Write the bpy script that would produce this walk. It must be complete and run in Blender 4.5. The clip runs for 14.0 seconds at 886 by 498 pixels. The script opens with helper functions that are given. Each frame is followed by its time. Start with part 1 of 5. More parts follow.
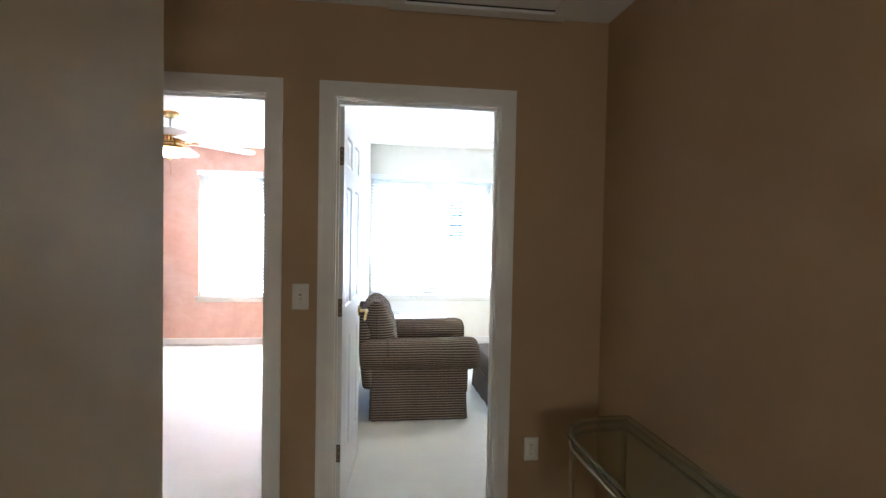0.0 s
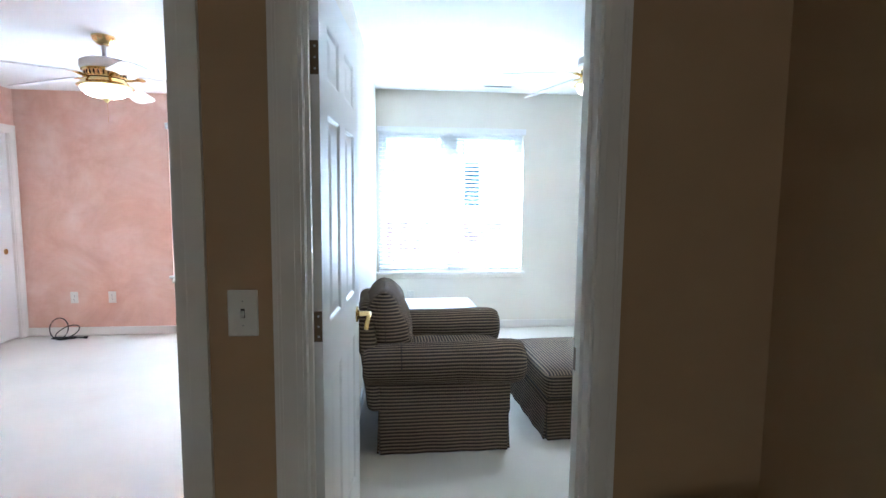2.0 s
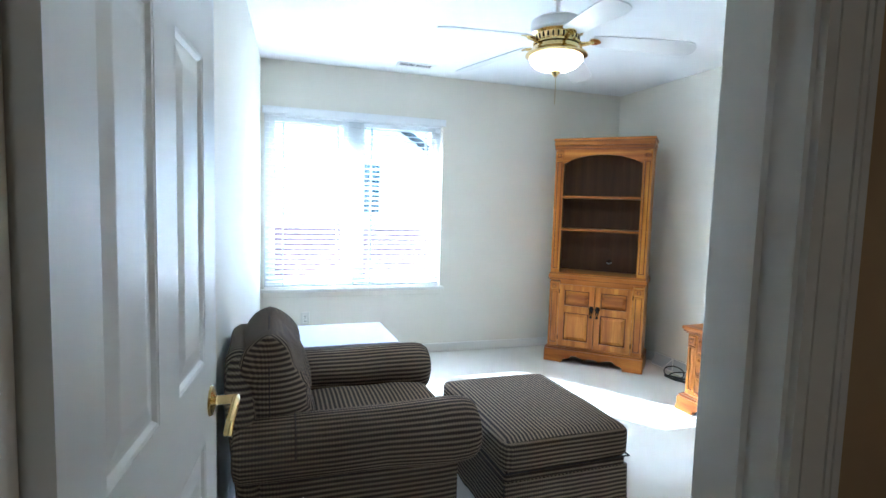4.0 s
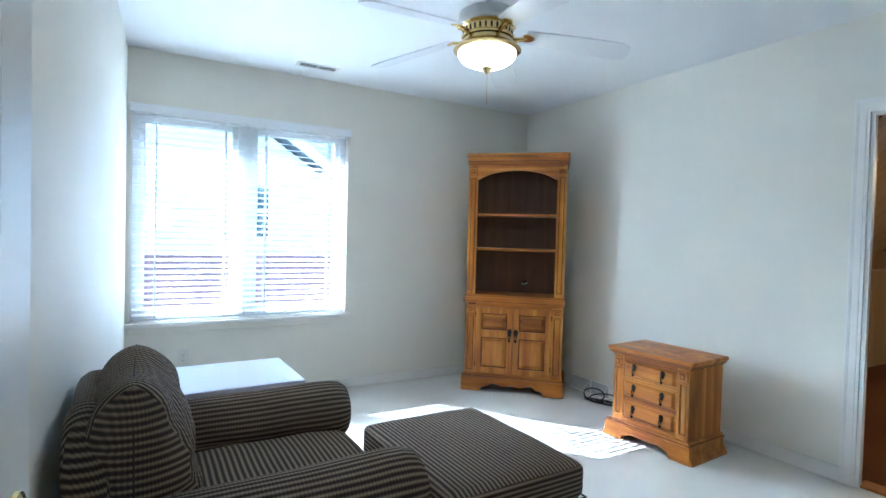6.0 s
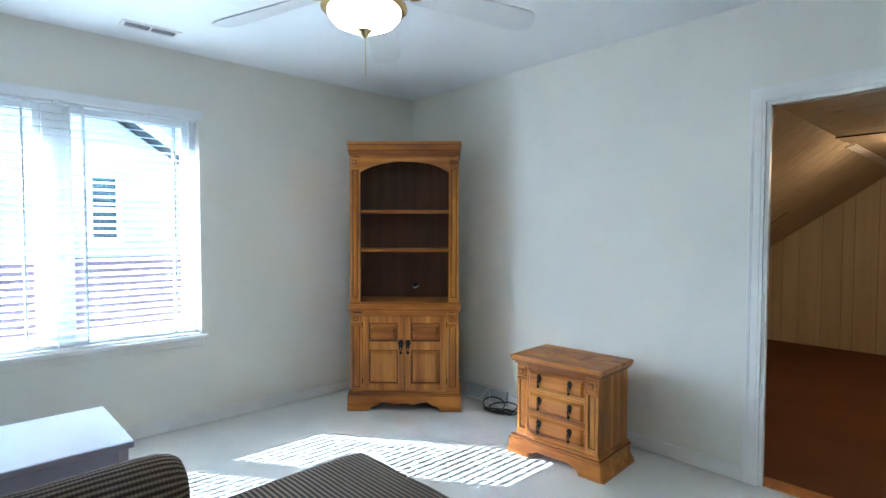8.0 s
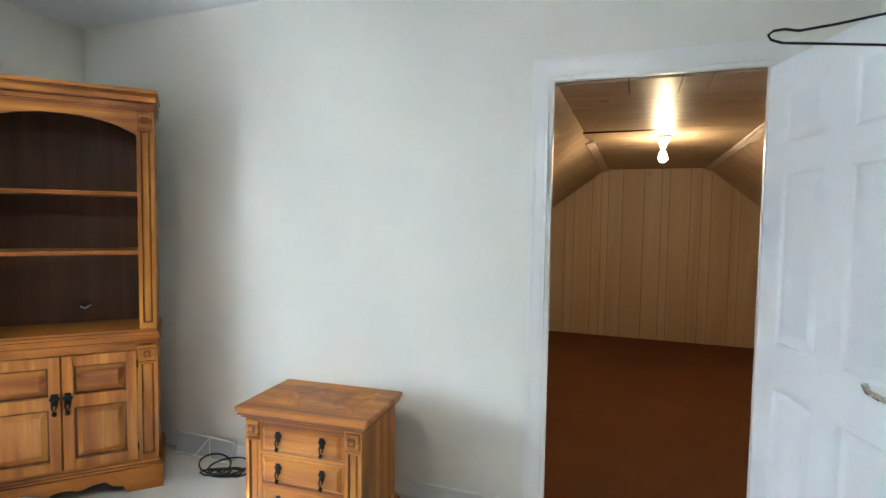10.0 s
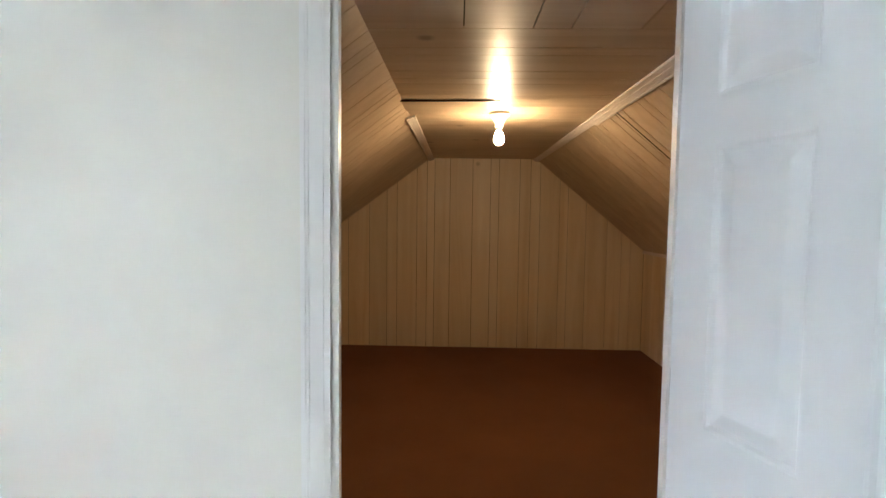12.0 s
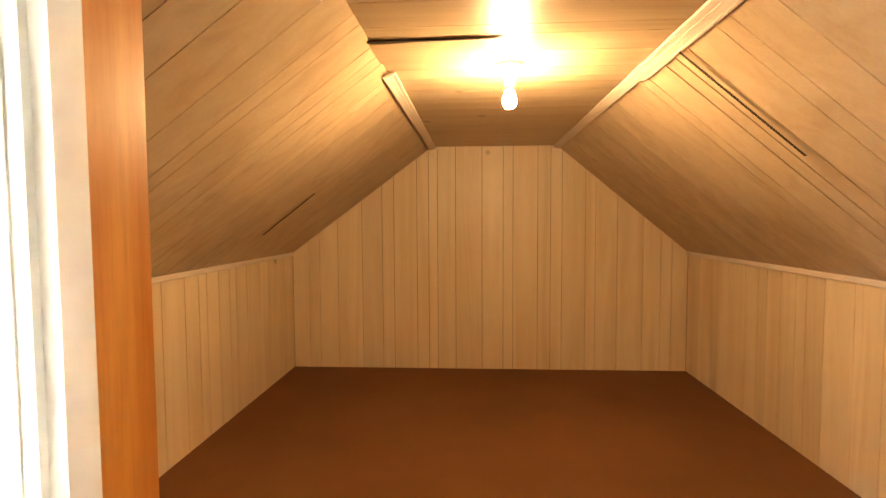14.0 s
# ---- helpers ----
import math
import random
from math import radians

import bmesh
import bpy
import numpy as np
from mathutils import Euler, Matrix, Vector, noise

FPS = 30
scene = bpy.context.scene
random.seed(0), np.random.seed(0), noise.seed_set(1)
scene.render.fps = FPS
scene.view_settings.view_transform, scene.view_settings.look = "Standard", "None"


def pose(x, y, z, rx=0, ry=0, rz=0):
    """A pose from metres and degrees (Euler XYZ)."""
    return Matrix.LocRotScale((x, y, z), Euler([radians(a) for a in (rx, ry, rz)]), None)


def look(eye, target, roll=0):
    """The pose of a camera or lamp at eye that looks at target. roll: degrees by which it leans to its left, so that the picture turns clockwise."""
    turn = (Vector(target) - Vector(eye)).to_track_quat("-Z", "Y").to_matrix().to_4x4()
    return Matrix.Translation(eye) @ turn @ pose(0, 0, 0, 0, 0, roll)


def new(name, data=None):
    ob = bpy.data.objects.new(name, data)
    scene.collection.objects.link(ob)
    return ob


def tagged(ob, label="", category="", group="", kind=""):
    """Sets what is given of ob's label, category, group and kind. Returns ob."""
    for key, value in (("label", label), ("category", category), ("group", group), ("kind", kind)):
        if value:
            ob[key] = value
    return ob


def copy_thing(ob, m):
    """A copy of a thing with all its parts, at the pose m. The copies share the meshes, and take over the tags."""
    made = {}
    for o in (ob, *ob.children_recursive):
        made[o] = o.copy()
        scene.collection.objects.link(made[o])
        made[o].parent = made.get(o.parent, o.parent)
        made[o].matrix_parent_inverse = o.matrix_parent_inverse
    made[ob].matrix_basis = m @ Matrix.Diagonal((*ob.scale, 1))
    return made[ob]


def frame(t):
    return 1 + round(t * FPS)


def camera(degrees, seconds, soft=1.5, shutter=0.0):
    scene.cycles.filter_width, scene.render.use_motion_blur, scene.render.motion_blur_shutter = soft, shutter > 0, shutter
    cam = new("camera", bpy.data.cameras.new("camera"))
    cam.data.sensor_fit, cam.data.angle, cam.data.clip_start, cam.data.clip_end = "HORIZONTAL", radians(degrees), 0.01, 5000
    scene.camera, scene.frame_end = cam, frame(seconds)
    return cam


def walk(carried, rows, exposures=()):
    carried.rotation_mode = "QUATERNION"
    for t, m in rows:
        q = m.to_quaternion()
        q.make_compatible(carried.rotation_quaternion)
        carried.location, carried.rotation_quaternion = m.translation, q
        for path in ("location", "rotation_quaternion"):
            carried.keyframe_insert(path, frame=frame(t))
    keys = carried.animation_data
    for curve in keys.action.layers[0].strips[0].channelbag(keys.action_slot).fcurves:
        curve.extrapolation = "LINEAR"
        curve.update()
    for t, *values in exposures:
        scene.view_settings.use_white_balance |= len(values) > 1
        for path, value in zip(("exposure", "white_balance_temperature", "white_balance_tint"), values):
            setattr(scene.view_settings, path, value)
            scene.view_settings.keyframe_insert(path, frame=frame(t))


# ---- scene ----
cam = camera(80.6, 14.0)
PATH = [
    (0, (-0.104, -0.064, 1.428), (0.155, 1.918, 1.366), 1.1),
    (0.5, (-0.124, 0.233, 1.443), (0.118, 2.216, 1.344), 1.2),
    (1, (-0.118, 0.481, 1.427), (0.1, 2.465, 1.296), 1.0),
    (1.5, (-0.091, 0.789, 1.432), (0.129, 2.77, 1.263), 0.9),
    (2, (-0.08, 1.067, 1.417), (0.139, 3.045, 1.222), 0.5),
    (2.5, (-0.083, 1.345, 1.422), (0.17, 3.317, 1.212), 0.4),
    (3, (-0.099, 1.586, 1.411), (0.254, 3.543, 1.203), 1.0),
    (3.5, (-0.081, 1.812, 1.374), (0.382, 3.749, 1.189), 1.4),
    (4, (-0.066, 2.015, 1.378), (0.548, 3.911, 1.211), 1.7),
    (6.5, (-0.066, 2.479, 1.279), (0.966, 4.192, 1.247), 1.3),
    (7, (-0.027, 2.526, 1.282), (1.046, 4.214, 1.251), 1.0),
    (7.5, (0.083, 2.68, 1.308), (1.268, 4.291, 1.261), 0.5),
    (8, (0.221, 2.856, 1.349), (1.565, 4.335, 1.275), 0.1),
    (8.5, (0.347, 2.988, 1.366), (1.858, 4.295, 1.278), 0.1),
    (9, (0.493, 3.161, 1.367), (2.171, 4.245, 1.271), 0.2),
    (11.5, (1.739, 3.43, 1.41), (3.725, 3.634, 1.28), 1.2),
    (12, (1.993, 3.429, 1.41), (3.988, 3.486, 1.28), 0.7),
    (12.5, (2.284, 3.4, 1.401), (4.28, 3.423, 1.273), 0.5),
    (13, (2.484, 3.368, 1.392), (4.479, 3.416, 1.27), 0.2),
    (13.5, (2.671, 3.342, 1.374), (4.665, 3.446, 1.26), -0.4),
    (14, (2.825, 3.348, 1.354), (4.818, 3.469, 1.242), -0.3),
]
walk(cam, [(t, look(eye, target, roll)) for t, eye, target, roll in PATH],
     exposures=[(0, 4.68, 5000, 4), (1.0, 4.42, 4700, 3), (2.0, 4.28, 4600, 2), (3.0, 4.3, 4750, 2), (3.5, 4.15, 4700, 1), (4, 3.85, 4650, 1), (6.5, 3.32, 4600, 1), (8.0, 3.27, 4650, 1), (9.0, 3.52, 4900, 2), (12.0, 3.65, 5150, 5), (13.0, 4.0, 5550, 8), (13.5, 4.48, 6200, 9), (14.0, 5.12, 6900, 9)])

# ---- world, sun, exposure ----
SUN_WAY = Vector((0.74, -1.0, -0.90))
world = bpy.data.worlds.new("world")
scene.world = world
world.use_nodes = True
wn = world.node_tree.nodes
sky = wn.new("ShaderNodeTexSky")
sky.sky_type = 'NISHITA'
sky.sun_disc = False
sky.sun_elevation = radians(35.9)
sky.sun_rotation = radians(-36.5)
wn["Background"].inputs["Strength"].default_value = 0.15
world.node_tree.links.new(sky.outputs[0], wn["Background"].inputs["Color"])
sun_data = bpy.data.lights.new("sun", 'SUN')
sun_data.energy = 5.0
sun_data.angle = radians(0.35)
sun_data.color = (1.0, 0.95, 0.88)
sun = new("sun", sun_data)
sun.matrix_world = look((0, 12, 20), Vector((0, 12, 20)) + SUN_WAY)

# warm fill light added at the unseen south end to brighten the hall
hall_fill = bpy.data.lights.new("hall_fill_light", 'AREA')
hall_fill.shape = 'SQUARE'
hall_fill.size = 0.46
hall_fill.energy = 0.45
hall_fill.color = (1.0, 0.81, 0.58)
new("hall_fill_light", hall_fill).matrix_world = look((0.2, -1.83, 1.55), (0.2, 0.0, 1.55))

# ---- materials ----


class Nodes:
    """Small wrapper round a material's node tree."""

    def __init__(self, name):
        self.m = bpy.data.materials.new(name)
        self.m.use_nodes = True
        self.t = self.m.node_tree
        self.bsdf = self.t.nodes["Principled BSDF"]

    def add(self, kind, **values):
        n = self.t.nodes.new(kind)
        for key, v in values.items():
            n.inputs[key].default_value = v
        return n

    def link(self, a, b):
        self.t.links.new(a, b)

    def coords(self, scale=(1, 1, 1), rot=(0, 0, 0), kind="Object"):
        tc = self.t.nodes.new("ShaderNodeTexCoord")
        mp = self.t.nodes.new("ShaderNodeMapping")
        mp.inputs["Scale"].default_value = scale
        mp.inputs["Rotation"].default_value = rot
        self.link(tc.outputs[kind], mp.inputs["Vector"])
        return mp.outputs["Vector"]

    def noise(self, vec, scale, detail=3.0, rough=0.55, distortion=0.0):
        n = self.add("ShaderNodeTexNoise", Scale=scale, Detail=detail, Roughness=rough, Distortion=distortion)
        self.link(vec, n.inputs["Vector"])
        return n.outputs["Fac"]

    def ramp(self, fac, stops):
        r = self.t.nodes.new("ShaderNodeValToRGB")
        els = r.color_ramp.elements
        while len(els) < len(stops):
            els.new(0.5)
        for e, (p, c) in zip(els, stops):
            e.position, e.color = p, (*c, 1)
        self.link(fac, r.inputs["Fac"])
        return r.outputs["Color"]

    def mix(self, fac, a, b, blend='MIX'):
        n = self.t.nodes.new("ShaderNodeMix")
        n.data_type, n.blend_type = 'RGBA', blend
        for v, i in ((fac, 0), (a, 6), (b, 7)):
            if hasattr(v, "links"):
                self.link(v, n.inputs[i])
            else:
                n.inputs[i].default_value = v if i == 0 else (*v, 1)
        return n.outputs[2]

    def math(self, op, a, b=0.0):
        n = self.t.nodes.new("ShaderNodeMath")
        n.operation = op
        for v, i in ((a, 0), (b, 1)):
            if hasattr(v, "links"):
                self.link(v, n.inputs[i])
            else:
                n.inputs[i].default_value = v
        return n.outputs[0]

    def bump(self, height, strength=0.2, distance=0.002):
        b = self.add("ShaderNodeBump", Strength=strength, Distance=distance)
        self.link(height, b.inputs["Height"])
        self.link(b.outputs[0], self.bsdf.inputs["Normal"])

    def done(self, color=None, rough=0.5, metal=0.0, spec=0.5):
        if color is not None:
            if hasattr(color, "links"):
                self.link(color, self.bsdf.inputs["Base Color"])
            else:
                self.bsdf.inputs["Base Color"].default_value = (*color, 1)
        if hasattr(rough, "links"):
            self.link(rough, self.bsdf.inputs["Roughness"])
        else:
            self.bsdf.inputs["Roughness"].default_value = rough
        self.bsdf.inputs["Metallic"].default_value = metal
        self.bsdf.inputs["Specular IOR Level"].default_value = spec
        return self.m


def shade(c, k):
    return tuple(min(1.0, v * k) for v in c)


def paint(name, c, rough=0.6, var=0.05, orange_peel=0.15, big=1.3):
    n = Nodes(name)
    v = n.coords()
    col = n.ramp(n.noise(v, big, 4), [(0.3, shade(c, 1 - var)), (0.7, shade(c, 1 + var * 0.6))])
    n.bump(n.noise(v, 160, 2), orange_peel, 0.001)
    return n.done(col, rough, 0, 0.35)


def sponge_paint(name):
    n = Nodes(name)
    v = n.coords()
    a = n.noise(v, 1.6, 5, 0.6, 0.8)
    b = n.noise(v, 7.0, 4, 0.6, 0.5)
    base = n.ramp(a, [(0.3, (0.62, 0.36, 0.265)), (0.5, (0.72, 0.475, 0.375)), (0.7, (0.78, 0.60, 0.52))])
    col = n.mix(n.ramp(b, [(0.45, (0, 0, 0)), (0.75, (0.5, 0.5, 0.5))]), base, (0.62, 0.365, 0.275))
    n.bump(n.noise(v, 120, 2), 0.15, 0.001)
    return n.done(col, 0.6, 0, 0.3)


def carpet(name, c, var=0.08):
    n = Nodes(name)
    v = n.coords()
    big = n.ramp(n.noise(v, 1.4, 4, 0.6), [(0.3, shade(c, 1 - var)), (0.7, shade(c, 1 + var * 0.5))])
    fine = n.noise(v, 330, 2)
    col = n.mix(n.ramp(fine, [(0.3, (0.0, 0.0, 0.0)), (0.7, (0.35, 0.35, 0.35))]), big, shade(c, 0.8))
    n.bump(n.math('ADD', fine, n.math('MULTIPLY', n.noise(v, 45, 3), 1.5)), 0.5, 0.004)
    return n.done(col, 0.95, 0, 0.1)


def wood(name, dark, mid, light, axis, rough=0.42, random_tone=0.0, ring=9.0, spec=0.4, knots=3.4, fine=0.4):
    """Grain runs along the axis 0, 1 or 2."""
    n = Nodes(name)
    s = [1.0, 1.0, 1.0]
    s[axis] = 0.06
    v = n.coords(tuple(s))
    g = n.noise(v, ring, 3, 0.5, 1.2)
    f = n.noise(v, 95, 4, 0.7)
    col = n.ramp(g, [(0.28, dark), (0.5, mid), (0.72, light)])
    col = n.mix(n.ramp(f, [(0.4, (0, 0, 0)), (0.75, (fine, fine, fine))]), col, shade(dark, 0.75))
    if knots:
        k = n.coords()
        vor = n.add("ShaderNodeTexVoronoi", Scale=knots, Randomness=1.0)
        n.link(k, vor.inputs["Vector"])
        spot = n.ramp(vor.outputs["Distance"], [(0.02, (0.75, 0.75, 0.75)), (0.055, (0, 0, 0))])
        col = n.mix(spot, col, shade(dark, 0.3))
    if knots > 3:
        st = n.noise(n.coords(tuple(0.25 if i == axis else 1.0 for i in range(3))), 6.5, 4, 0.6, 0.6)
        col = n.mix(n.ramp(st, [(0.47, (0, 0, 0)), (0.72, (0.55, 0.55, 0.55))]), col, shade(dark, 0.8))
    if random_tone:
        info = n.t.nodes.new("ShaderNodeObjectInfo")
        tone = n.ramp(info.outputs["Random"], [(0.0, (1 - random_tone,) * 3), (1.0, (1.0, 1.0, 1.0))])
        col = n.mix(1.0, col, tone, 'MULTIPLY')
    n.bump(f, 0.12, 0.001)
    return n.done(col, rough, 0, spec)


def fabric(name, primary, other, facing, limit=0.72, run=False):
    """Woven stripe with a fine check; primary and other are axes across the stripes, other where the face looks along the axis facing; run follows the girth stored on the mesh."""
    n = Nodes(name)
    tc = n.t.nodes.new("ShaderNodeTexCoord")
    sep = n.t.nodes.new("ShaderNodeSeparateXYZ")
    n.link(tc.outputs["Object"], sep.inputs[0])
    nor = n.t.nodes.new("ShaderNodeSeparateXYZ")
    n.link(tc.outputs["Normal"], nor.inputs[0])
    side = n.math('GREATER_THAN', n.math('ABSOLUTE', nor.outputs[facing]), limit)
    mixer = n.t.nodes.new("ShaderNodeMix")
    n.link(side, mixer.inputs[0])
    n.link(sep.outputs[primary], mixer.inputs[2])
    n.link(sep.outputs[other], mixer.inputs[3])
    wob = n.noise(tc.outputs["Object"], 3.0, 2)
    lengthwise = mixer.outputs[0]
    if run:
        at = n.t.nodes.new("ShaderNodeAttribute")
        at.attribute_name = "girth"
        lengthwise = at.outputs["Fac"]
    along = n.math('ADD', lengthwise, n.math('MULTIPLY', wob, 0.005))
    stripe = n.math('SINE', n.math('MULTIPLY', along, 2 * math.pi / 0.019))
    cross_axis = n.math('ADD', sep.outputs[0], n.math('ADD', sep.outputs[1], sep.outputs[2]))
    cross = n.math('SINE', n.math('MULTIPLY', sep.outputs[0] if run else n.math('SUBTRACT', cross_axis, along), 2 * math.pi / 0.0105))
    tot = n.math('ADD', n.math('MULTIPLY', stripe, 0.36), n.math('ADD', n.math('MULTIPLY', cross, 0.10), 0.5))
    col = n.ramp(tot, [(0.20, (0.033, 0.028, 0.026)), (0.52, (0.100, 0.076, 0.054)), (0.84, (0.29, 0.222, 0.145))])
    weave = n.noise(tc.outputs["Object"], 420, 2)
    col = n.mix(n.ramp(weave, [(0.35, (0, 0, 0)), (0.7, (0.35, 0.35, 0.35))]), col, (0.05, 0.045, 0.04))
    n.bump(n.math('ADD', weave, tot), 0.35, 0.0015)
    return n.done(col, 0.92, 0, 0.15)


def metal(name, c, rough=0.25, var=0.12):
    n = Nodes(name)
    v = n.coords()
    t = n.noise(v, 25, 3)
    col = n.ramp(t, [(0.3, shade(c, 1 - var)), (0.7, c)])
    r = n.math('ADD', n.math('MULTIPLY', n.noise(v, 60, 3), 0.2), rough - 0.08)
    return n.done(col, r, 1.0)


def glow(name, c, strength):
    n = Nodes(name)
    n.bsdf.inputs["Emission Color"].default_value = (*c, 1)
    n.bsdf.inputs["Emission Strength"].default_value = strength
    return n.done((0.85, 0.85, 0.82), 0.3)


def clear_glass(name, tint, rough=0.0):
    n = Nodes(name)
    n.bsdf.inputs["Transmission Weight"].default_value = 1.0
    n.bsdf.inputs["IOR"].default_value = 1.45
    return n.done(tint, rough)


M_HALL = paint("hall_tan_paint", (0.46, 0.325, 0.185), 0.62)
M_OLIVE = paint("hall_olive_paint", (0.42, 0.345, 0.225), 0.62)
M_WHITE_WALL = paint("cream_wall_paint", (0.80, 0.77, 0.685), 0.6, 0.03)
M_PINK = sponge_paint("sponged_coral_paint")
M_CEIL = paint("ceiling_paint", (0.87, 0.875, 0.87), 0.75, 0.02, 0.4)
M_TRIM = paint("white_trim_paint", (0.83, 0.81, 0.77), 0.38, 0.03, 0.05, 4.0)
M_DOOR = paint("white_door_paint", (0.79, 0.80, 0.80), 0.36, 0.03, 0.08, 3.0)
M_CARPET = carpet("cream_carpet", (0.72, 0.69, 0.63))
M_BROWN_FLOOR = carpet("brown_attic_floor", (0.19, 0.086, 0.035), 0.16)
M_PINE_V = wood("pine_upright_grain", (0.19, 0.050, 0.005), (0.45, 0.156, 0.016), (0.64, 0.280, 0.034), 2, fine=0.26)
M_PINE_H = wood("pine_level_grain", (0.19, 0.050, 0.005), (0.45, 0.156, 0.016), (0.64, 0.280, 0.034), 0, fine=0.26)
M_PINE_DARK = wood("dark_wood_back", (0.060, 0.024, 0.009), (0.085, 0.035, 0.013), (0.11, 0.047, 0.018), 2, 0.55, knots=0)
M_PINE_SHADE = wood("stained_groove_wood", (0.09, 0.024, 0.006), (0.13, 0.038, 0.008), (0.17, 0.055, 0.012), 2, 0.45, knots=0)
# one plank wood: upright lightened, slopes and ceiling darkened, evening out the bulb's light
PALE_SHADED = ((0.47, 0.345, 0.215), (0.55, 0.42, 0.275), (0.60, 0.48, 0.33))
M_PANEL_Z = wood("pale_panel_upright_lit", (0.70, 0.535, 0.335), (0.78, 0.625, 0.42), (0.83, 0.69, 0.49), 2, 0.42, 0.12, 7.0, 0.45, 1.5, 0.20)
M_PANEL_Y = wood("pale_panel_across_shaded", *PALE_SHADED, 1, 0.40, 0.12, 7.0, 0.36, 1.5, 0.22)
M_GAP = paint("dark_gap", (0.035, 0.02, 0.012), 0.9)
M_GROOVE = paint("brown_groove", (0.15, 0.068, 0.026), 0.85)
M_ORANGE = wood("orange_stained_pine", (0.42, 0.13, 0.02), (0.55, 0.20, 0.035), (0.62, 0.26, 0.055), 2, 0.4, knots=0)
M_CREAM_TRIM = wood("whitewashed_trim", (0.64, 0.54, 0.46), (0.76, 0.67, 0.59), (0.82, 0.74, 0.66), 0, 0.5, knots=0)
M_FAB_ARM = fabric("striped_fabric_arm", 2, 1, 2)
M_FAB_ROLL = fabric("striped_fabric_roll", 2, 1, 2, run=True)
M_FAB_SEAT = fabric("striped_fabric_seat", 2, 0, 2)
M_FAB_BACK = fabric("striped_fabric_back", 1, 2, 1, 0.5)
M_PIPING = paint("dark_piping", (0.035, 0.032, 0.032), 0.9)
M_BRASS = metal("polished_brass", (0.80, 0.62, 0.27), 0.13)
M_BRONZE = metal("aged_bronze", (0.19, 0.145, 0.10), 0.42)
M_IRON = metal("black_iron", (0.035, 0.033, 0.032), 0.5)
M_CHROME = metal("brushed_nickel", (0.62, 0.60, 0.52), 0.25)
M_TABLE_METAL = metal("dull_brass_tube", (0.36, 0.30, 0.20), 0.34)
M_BULB = glow("lit_bulb_glass", (1.0, 0.625, 0.285), 50.0)
M_BOWL = glow("lit_alabaster_bowl", (1.0, 0.82, 0.60), 2.4)
M_PLASTIC = paint("ivory_plastic", (0.74, 0.72, 0.66), 0.35, 0.02, 0.02)
M_SLOT = paint("dark_slot", (0.03, 0.03, 0.03), 0.6)
M_BLACK = paint("black_rubber_cord", (0.018, 0.018, 0.02), 0.45)
M_BLADE = paint("white_fan_blade", (0.76, 0.765, 0.77), 0.42, 0.03)
M_SLAT = paint("white_blind_slat", (0.85, 0.86, 0.87), 0.4, 0.02)
M_LAMINATE = paint("white_laminate", (0.42, 0.395, 0.47), 0.38, 0.02, 0.0)
M_VINYL = paint("white_vinyl", (0.82, 0.83, 0.84), 0.35, 0.02)
M_PANE = clear_glass("window_pane_glass", (0.97, 0.985, 0.985))
M_TABLE_GLASS = clear_glass("greenish_table_glass", (0.80, 0.90, 0.84))
M_SIDING = paint("pale_siding", (0.56, 0.53, 0.50), 0.6, 0.06, 0.1)
M_ROOF = paint("grey_shingle", (0.16, 0.17, 0.19), 0.9, 0.25, 0.6, 6.0)
M_RED_ROOF = paint("red_brown_shingle", (0.25, 0.13, 0.11), 0.9, 0.3, 0.6, 6.0)
M_GROUND = paint("lawn_ground", (0.10, 0.12, 0.06), 0.95, 0.3, 0.6, 0.8)
M_DARK_PANE = paint("dark_window_pane", (0.03, 0.05, 0.055), 0.15)
M_GREY = paint("grey_enamel", (0.50, 0.51, 0.52), 0.45)
M_SCREW = metal("steel_screw", (0.5, 0.5, 0.48), 0.35)

# ---- mesh tools ----


def box(bm, x0, y0, z0, x1, y1, z1, bevel=0.0, seg=1):
    r = bmesh.ops.create_cube(bm, size=1.0)
    vs = r["verts"]
    for v in vs:
        v.co = Vector(((x0 + x1) / 2 + v.co.x * (x1 - x0), (y0 + y1) / 2 + v.co.y * (y1 - y0), (z0 + z1) / 2 + v.co.z * (z1 - z0)))
    if bevel:
        es = list({e for v in vs for e in v.link_edges})
        bmesh.ops.bevel(bm, geom=es, offset=bevel, segments=seg, affect='EDGES', profile=0.5)
    return bm


def boxes(*rows):
    bm = bmesh.new()
    for r in rows:
        box(bm, *r)
    return bm


def prism(outline, axis, a, b):
    """A solid from a closed outline in the two other axes (in order), drawn from a to b along the axis."""
    bm = bmesh.new()

    def at(p, h):
        q = list(p)
        q.insert(axis, h)
        return Vector(q)
    lo = [bm.verts.new(at(p, a)) for p in outline]
    hi = [bm.verts.new(at(p, b)) for p in outline]
    bm.faces.new(lo)
    bm.faces.new(list(reversed(hi)))
    n = len(outline)
    for i in range(n):
        bm.faces.new((lo[i], hi[i], hi[(i + 1) % n], lo[(i + 1) % n]))
    bmesh.ops.recalc_face_normals(bm, faces=bm.faces[:])
    return bm


